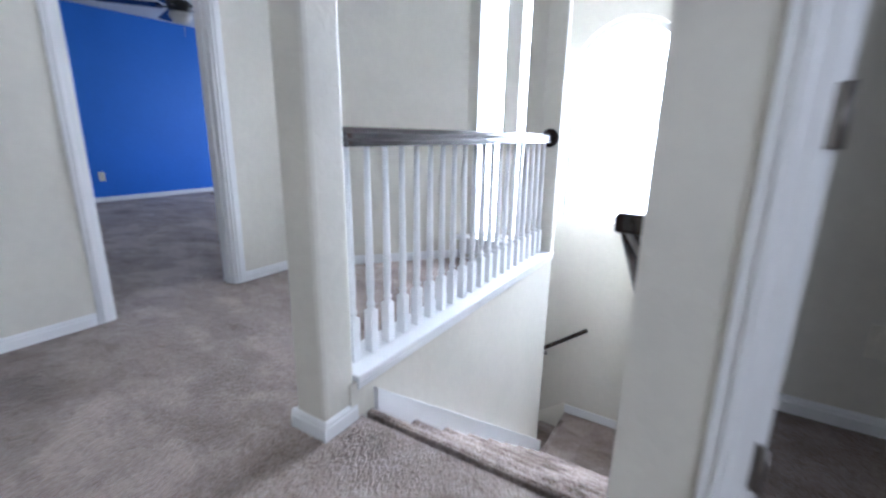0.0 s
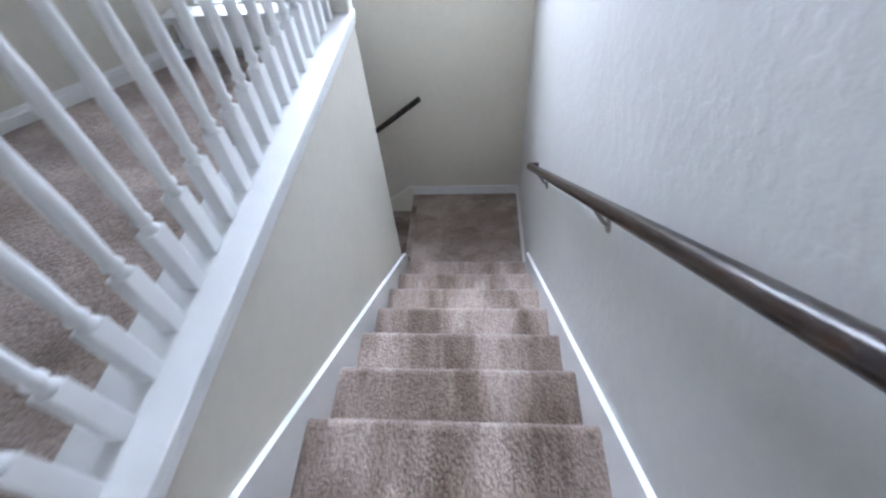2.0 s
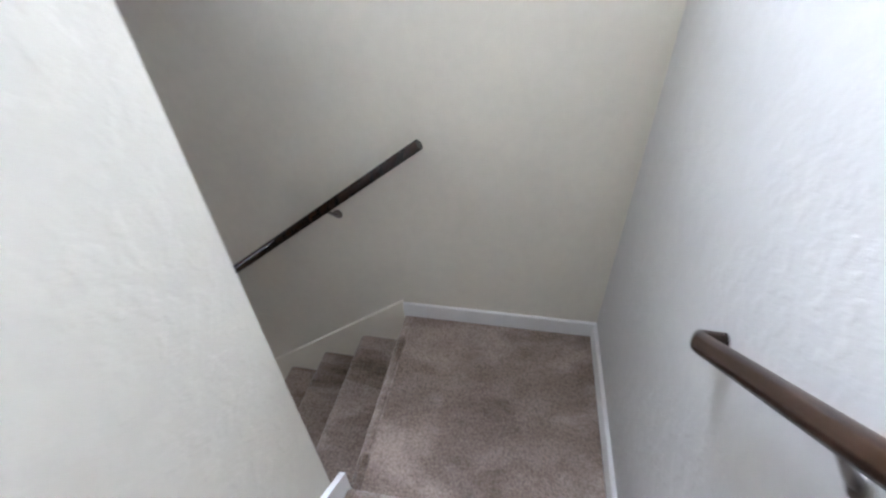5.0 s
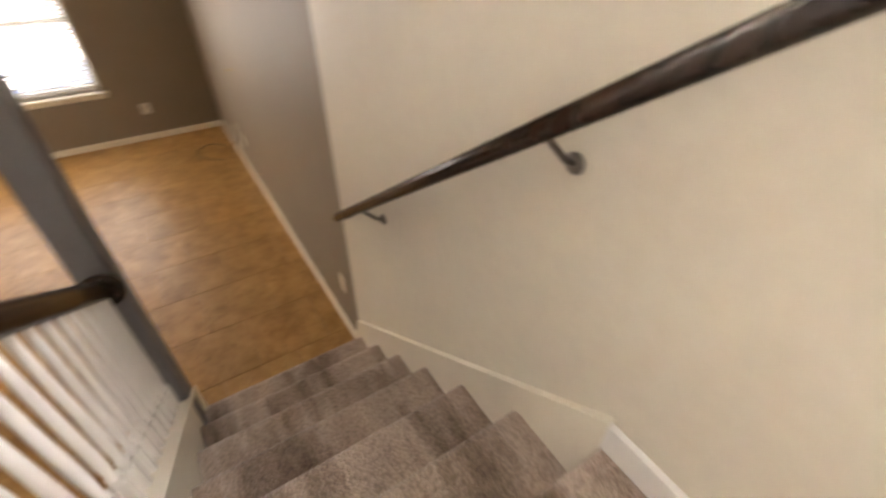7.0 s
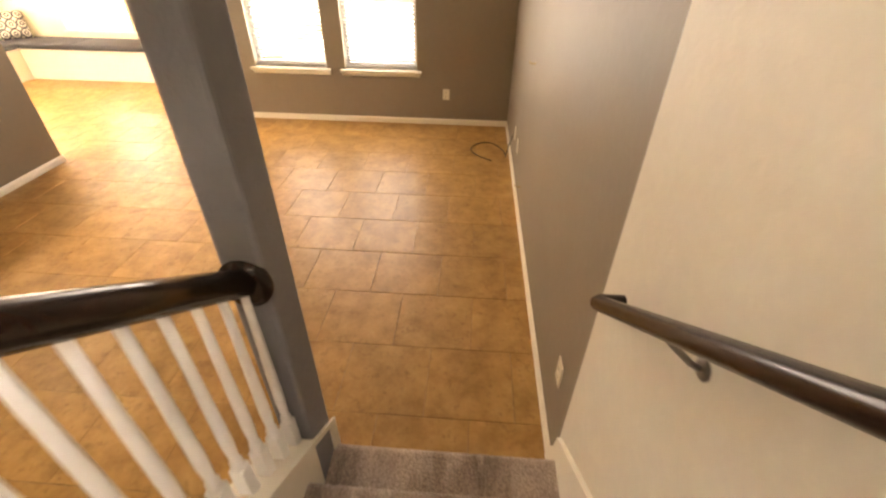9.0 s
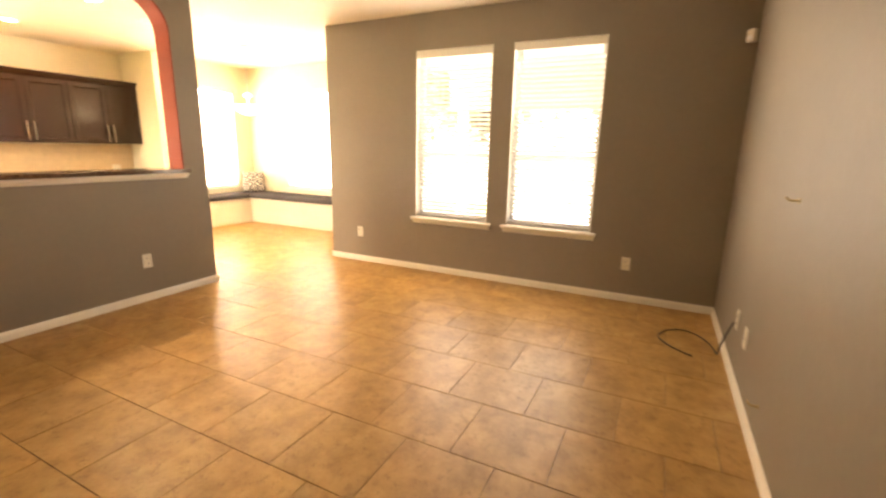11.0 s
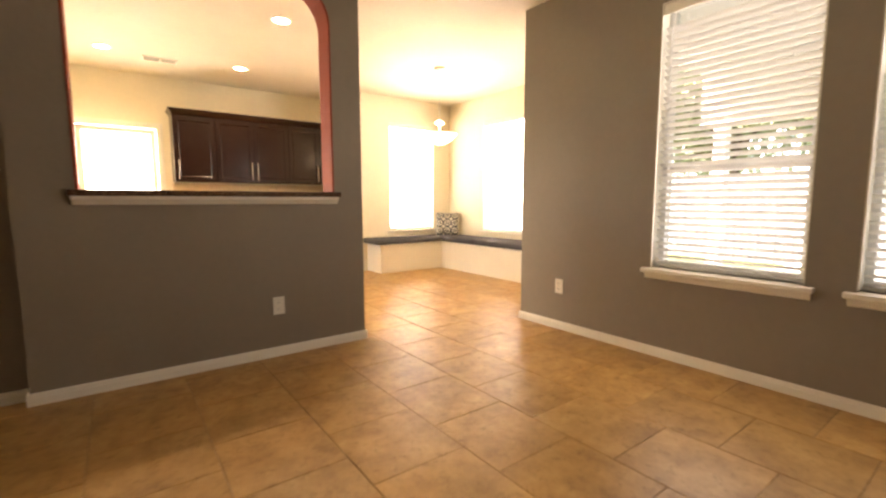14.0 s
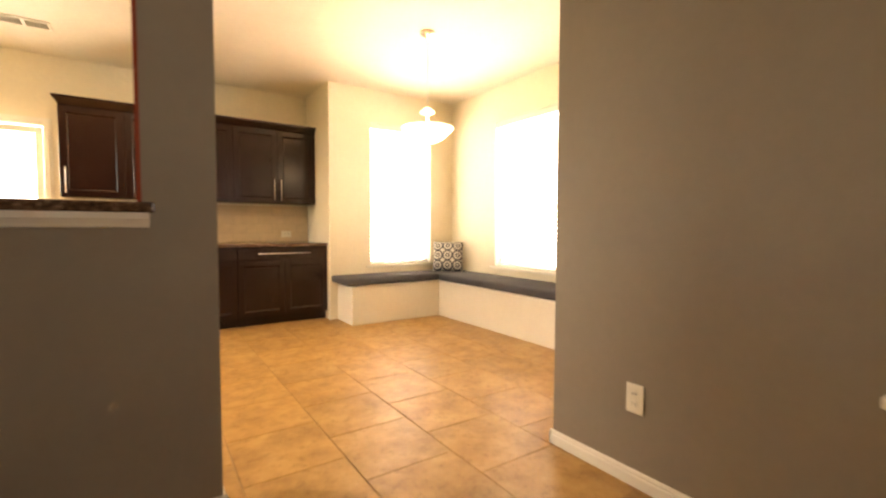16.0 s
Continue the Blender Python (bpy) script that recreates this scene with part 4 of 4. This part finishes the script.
# ---- downlights, vent ----
for x, y in ((-5.03, -7.27), (-5.0, -5.54), (-3.70, -7.29), (-3.67, -5.65)):
    d = base("downlight", "round recessed ceiling light, lit", "ceiling light", "kitchen downlights", pose(x, y, C1))
    part("trim_ring", lathe([(0.09, 0.0), (0.088, -0.008), (0.07, -0.012), (0.068, -0.002), (0.068, 0.0)], 28), TRIM, d)
    part("bulb", lathe([(0.066, 0.0), (0.06, -0.006), (0.02, -0.008)], 24), LAMP_ON, d)
    spot("downlight_beam", x, y, C1 - 0.03, 6.5)
vent = base("ceiling_vent", "white two-panel ceiling air vent", "vent", "ceiling vents", m=pose(-4.22, -7.47, C1))
part("frame", boxes((-0.17, 0.17, -0.085, -0.065, -0.012, 0), (-0.17, 0.17, 0.065, 0.085, -0.012, 0), (-0.17, -0.15, -0.065, 0.065, -0.012, 0), (0.15, 0.17, -0.065, 0.065, -0.012, 0), (-0.01, 0.01, -0.065, 0.065, -0.012, 0), bevel=0.002), TRIM_WARM, vent)
part("backing", boxes((-0.15, 0.15, -0.065, 0.065, -0.002, 0)), SLOT, vent)
for u in range(7):
    part("slat", prism([(-0.055 + u * 0.0185, -0.003), (-0.05 + u * 0.0185, -0.011), (-0.049 + u * 0.0185, -0.0095), (-0.054 + u * 0.0185, -0.0015)], "x", -0.149, 0.149), TRIM_WARM, vent)
copy_thing(vent, pose(-5.695, -5.72, C1, 0, 0, 90))


# ---- wall plates ----
def plate(m, kind="outlet", label="ivory plastic double wall outlet"):
    """Faces local -y; x along the wall."""
    p = base("wall_" + kind, label, kind, "wall plates", m)
    part("cover", boxes((-0.038, 0.038, -0.006, 0, -0.06, 0.06), bevel=0.003), PLASTIC, p)
    if kind == "outlet":
        for z in (-0.021, 0.021):
            s = part("socket", tube([(0, -0.006, z), (0, -0.009, z)], 0.0165, 16), PLASTIC, p)
            part("slots", boxes((-0.008, -0.005, -0.0095, -0.0088, z - 0.005, z + 0.006), (0.005, 0.008, -0.0095, -0.0088, z - 0.005, z + 0.006)), SLOT, s)
    elif kind == "switch":
        part("rocker", boxes((-0.016, 0.016, -0.011, -0.006, -0.033, 0.033), bevel=0.002), PLASTIC, p)
    else:
        part("jack", tube([(0, -0.006, 0), (0, -0.016, 0)], 0.006, 10), STEEL, p)
    return p


FX, FYP, FYM = 90, 180, 0     # facing +x, +y, -y
plate(pose(XW, -3.69, 0.357, 0, 0, FX))
plate(pose(XW, -0.73, 0.352, 0, 0, FX))
plate(pose(-4.56, YP, 0.35, 0, 0, FYP))
plate(pose(-5.49, 0, 0.35, 0, 0, FYM))
plate(pose(-5.18, 0, 0.35, 0, 0, FYM), "jack", "ivory plastic cable jack plate")
plate(pose(-2.66, 0, 0.42, 0, 0, FYM))
plate(pose(-7.1, -1.30, 3.385, 0, 0, FX))
plate(pose(0.625, -2.07, 3.37, 0, 0, FYM), "switch", "white plastic light switch plate")
plate(pose(-6.42, YK + 0.012, 0.96, 0, 90, FYP), "outlet", "ivory outlet laid flat in the backsplash")
stat = base("door_chime", "small white plastic box on the stairwell wall", "door chime", m=pose(0, -0.95, 3.45, 0, 0, -90))
part("case", boxes((-0.045, 0.045, -0.03, 0, -0.07, 0.07), bevel=0.006), TRIM, stat)
sens = base("motion_sensor_box", "small ivory sensor in the upper room corner", "sensor", m=pose(XW + 0.035, -0.04, 2.2, 0, 0, 45))
part("case", boxes((-0.03, 0.03, -0.03, 0.02, -0.045, 0.045), bevel=0.006), PLASTIC, sens)
part("lens", boxes((-0.02, 0.02, -0.034, -0.029, -0.03, 0.0), bevel=0.002), TRIM, sens)
for x, z in ((-4.68, 1.16), (-4.68, 0.21)):
    hk = base("wall_hook", "small brass hook screwed into the grey wall", "hook", "wall hooks", pose(x, 0, z))
    part("shank", tube([(0, 0, 0), (0, -0.03, 0), (-0.008, -0.04, 0.006), (-0.02, -0.04, 0.012)], 0.004, 8), BRASS, hk)
    part("screw_plate", tube([(0, 0, 0.0), (0, -0.003, 0.0)], 0.012, 14), BRASS, hk)

# ---- loose cable ----
cb = [(-5.49, -0.02, 0.33), (-5.53, -0.05, 0.2), (-5.62, -0.06, 0.06), (-5.74, -0.05, 0.007), (-5.9, -0.08, 0.006), (-6.05, -0.17, 0.006), (-6.08, -0.27, 0.006), (-6.0, -0.37, 0.006), (-5.87, -0.41, 0.006), (-5.75, -0.36, 0.006), (-5.66, -0.27, 0.006), (-5.61, -0.2, 0.006)]
def smooth(pts, n=6):
    out = []
    P = [Vector(p) for p in pts]
    for i in range(len(P) - 1):
        a, b, c, d = P[max(i - 1, 0)], P[i], P[i + 1], P[min(i + 2, len(P) - 1)]
        for q in range(n):
            t = q / n
            out.append(0.5 * ((2 * b) + (c - a) * t + (2 * a - 5 * b + 4 * c - d) * t * t + (3 * b - a - 3 * c + d) * t ** 3))
    return out + [P[-1]]


tagged(part("cable", tube(smooth(cb), 0.005, 8), DARK), "black coaxial cable looped on the tile floor", "cable")

# ---- door hardware ----
for z in (F2 + 0.46, F2 + 1.0, F2 + 1.75):
    bm = boxes((-0.002, 0.016, -0.004, 0.0, -0.042, 0.042), bevel=0.001)
    tube([(0.016, -0.005, -0.042), (0.016, -0.005, 0.042)], 0.0055, 10, bm)
    hg = part("hinge", bm, SATIN, door_2, "satin metal butt hinge")
    hg.matrix_basis = pose(0.205, -3.183, z)

# ---- ceiling fan in the blue room ----
fan = base("ceiling_fan", "dark bronze five-blade ceiling fan with a glass light", "ceiling fan", m=pose(-4.85, -1.2, 5.2))
part("downrod", tube([(0, 0, 0.35), (0, 0, 0.1)], 0.014, 10), DARK, fan)
part("canopy", lathe([(0.07, 0.348), (0.065, 0.32), (0.02, 0.29)], 20), DARK, fan)
part("motor", lathe([(0.03, 0.11), (0.1, 0.09), (0.115, 0.05), (0.1, 0.0), (0.06, -0.02)], 24), DARK, fan)
part("light_bowl", lathe([(0.1, -0.02), (0.11, -0.05), (0.08, -0.1), (0.02, -0.12)], 24), CEIL_UP, fan, "frosted glass light bowl")
for i in range(5):
    bl = part("blade", boxes((0.16, 0.72, -0.068, 0.068, 0.03, 0.038), bevel=0.004), CABWOOD, fan)
    bl.matrix_basis = pose(0, 0, 0, 8, 0, 20 + 72 * i)
    part("blade_arm", boxes((0.09, 0.2, -0.018, 0.018, 0.022, 0.03), bevel=0.003), DARK, bl)
part("pull_chain", tube([(0.05, 0, -0.02), (0.05, 0, -0.24)], 0.0025, 6), STEEL, fan)

# ---- backsplash ----
SPLASH = plain("travertine", (0.62, 0.47, 0.3), 0.4, 0, 0.5, 14)
bs = structure("backsplash", boxes((XP - 0.0, -4.345, YK, YK + 0.006, 0.868, 1.30)), plain("light_grout", (0.5, 0.38, 0.25), 0.9), "travertine subway tile backsplash", "backsplash")
st = None
for r in range(4):
    for q in range(-1, 9):
        x0 = XP + 0.002 + q * 0.29 + (0.145 if r % 2 else 0)
        x1 = min(x0 + 0.285, -4.347)
        x0 = max(x0, XP + 0.002)
        if x1 - x0 < 0.05:
            continue
        if st is None or x1 - x0 < 0.28:
            o = part("splash_tile", boxes((0, x1 - x0, 0, 0.005, 0, 0.103), bevel=0.0015), SPLASH, bs)
            o.matrix_basis = pose(x0, YK + 0.006, 0.87 + r * 0.107)
            st = o if x1 - x0 > 0.28 else st
        else:
            shared("splash_tile", st, bs, pose(x0, YK + 0.006, 0.87 + r * 0.107))

# ---- outside the living room windows ----
GRASS = plain("dry_lawn", (0.12, 0.14, 0.06), 0.95, 0, 0.2, 3)
CONC = plain("concrete", (0.42, 0.41, 0.39), 0.9, 0, 0.3, 5)
structure("ground", boxes((-600, 600, -600, 600, -0.6, -0.22)), GRASS, "lawn reaching to the horizon", "ground")
structure("patio", boxes((-14.3, XW - 0.16, YG + 0.15, 1.2, -0.22, -0.08)), CONC, "pale concrete patio slab", "patio")
structure("patio_cover", boxes((-9.9, XW - 0.16, YG + 0.15, 1.2, 2.58, 2.65), (-9.8, -9.6, YG + 0.15, 1.2, 1.98, 2.58)), CEIL_UP, "white soffit of the patio cover", "patio cover")
post = base("patio_post", "square white post of the patio cover", "post", m=pose(-9.7, -3.75, -0.08))
part("shaft", boxes((-0.07, 0.07, -0.07, 0.07, 0, 2.66), bevel=0.006), TRIM, post)
part("base_trim", boxes((-0.09, 0.09, -0.09, 0.09, 0, 0.14), bevel=0.006), TRIM, post)
FENCE = stained_wood("weathered_cedar", (0.2, 0.2, 0.215), (0.33, 0.33, 0.345), (30, 30, 3), 0.9)
fence = base("fence", "weathered grey cedar picket fence", "fence")
pk = None
for i in range(120):
    m = pose(-14.5 + random.uniform(-0.01, 0.01), -13 + i * 0.15, -0.22, 0, 0, random.uniform(-1, 1))
    if pk is None:
        pk = part("picket", prism([(-0.068, 0), (0.068, 0), (0.068, 1.76), (0.045, 1.8), (-0.045, 1.8), (-0.068, 1.76)], "x", -0.01, 0.01), FENCE, fence)
        pk.matrix_basis = m
    else:
        shared("picket", pk, fence, m)
for z in (0.1, 0.8, 1.4):
    part("rail", boxes((-14.56, -14.52, -13, 5, z, z + 0.08)), FENCE, fence)

BARK = plain("bark", (0.12, 0.09, 0.065), 0.95, 0, 0.2, 12)


def leaf_mat(name):
    """Thin leaves that let some daylight through."""
    def build(nt, b):
        c = ramp(nt, noise_at(nt, coords(nt), 2, 3), [(0.3, (0.09, 0.12, 0.06)), (0.7, (0.12, 0.15, 0.085))])
        nt.links.new(c, b.inputs["Base Color"])
        b.inputs["Roughness"].default_value = 0.45
        tr = nt.nodes.new("ShaderNodeBsdfTranslucent")
        tr.inputs[0].default_value = (0.5, 0.55, 0.36, 1)
        ms = nt.nodes.new("ShaderNodeMixShader")
        ms.inputs[0].default_value = 0.65
        nt.links.new(b.outputs[0], ms.inputs[1])
        nt.links.new(tr.outputs[0], ms.inputs[2])
        nt.links.new(ms.outputs[0], nt.nodes["Material Output"].inputs[0])
    return material(name, build)


LEAF = leaf_mat("oak_leaves")


def tree(x, y, h, spread, seed):
    rnd = random.Random(seed)
    t = base("tree", "leafy broad-crowned yard tree behind the fence", "tree", "yard trees", pose(x, y, -0.25))
    bm = tube([(0, 0, 0), (0.05, 0.03, h * 0.25), (-0.03, 0.08, h * 0.5)], [0.16, 0.12, 0.08], 9)
    tips = []
    for i in range(7):
        a = rnd.uniform(0, math.tau)
        r = spread * rnd.uniform(0.4, 0.8)
        e = Vector((r * math.cos(a), r * math.sin(a), h * rnd.uniform(0.55, 0.95)))
        s = Vector((0, 0.04, h * rnd.uniform(0.3, 0.48)))
        tube([s, (s + e) / 2 + Vector((0, 0, 0.15)), e], [0.05, 0.035, 0.012], 6, bm)
        tips.append(e)
    part("trunk", bm, BARK, t)
    vs, fs = [], []
    for i in range(7000):
        c = tips[i % len(tips)] * rnd.uniform(0.75, 1.02)
        o = Vector((rnd.gauss(0, 1), rnd.gauss(0, 1), rnd.gauss(0, 0.8))) * (spread * 0.27)
        q = Euler((rnd.uniform(0, 6), rnd.uniform(0, 6), rnd.uniform(0, 6))).to_matrix()
        s = rnd.uniform(0.1, 0.2)
        k0 = len(vs)
        for u, v in ((-1, 0), (0, -0.45), (1, 0), (0, 0.45)):
            vs.append(c + o + q @ Vector((u * s, v * s, 0.1 * s * u * u)))
        fs.append((k0, k0 + 1, k0 + 2, k0 + 3))
    me = bpy.data.meshes.new("crown")
    me.from_pydata(vs, [], fs)
    me.materials.append(LEAF)
    c = new("crown", me)
    c.parent = t


for i, (x, y, h, s) in enumerate(((-17.5, -6.5, 6.2, 2.6), (-18.5, -2.0, 6.8, 3.0), (-17.2, 2.2, 6.0, 2.6), (-19, -10.5, 6.5, 2.8))):
    tree(x, y, h, s, i + 3)

# ---- tiled floor ----
floor = structure("floor", boxes((XN - 0.15, -0.86, YK - 0.15, 0.16, -0.2, -0.006)), GROUT, "tan porcelain tiles in a running bond with dark grout", "floor")
tile0 = None
cols = range(-14, 5)
for j in cols:
    xa0 = -2.68 + j * 0.434
    off = 0.0 if j % 2 else 0.22
    for i in range(-1, 20):
        ya0 = -0.36 - off - i * 0.44 + 0.44
        cx, cy = xa0 - 0.217, ya0 - 0.22
        if cx < XN - 0.1 or cx > -0.95 or cy < YK - 0.2 or cy > 0.25:
            continue
        if cx < XW - 0.3 and cy > YG + 0.25:
            continue
        if tile0 is None:
            tile0 = part("tile", boxes((-0.2153, 0.2153, -0.2183, 0.2183, -0.01, 0.0), bevel=0.0012), TILE, floor)
            tile0.matrix_basis = pose(cx, cy, 0)
        else:
            shared("tile", tile0, floor, pose(cx, cy, 0))
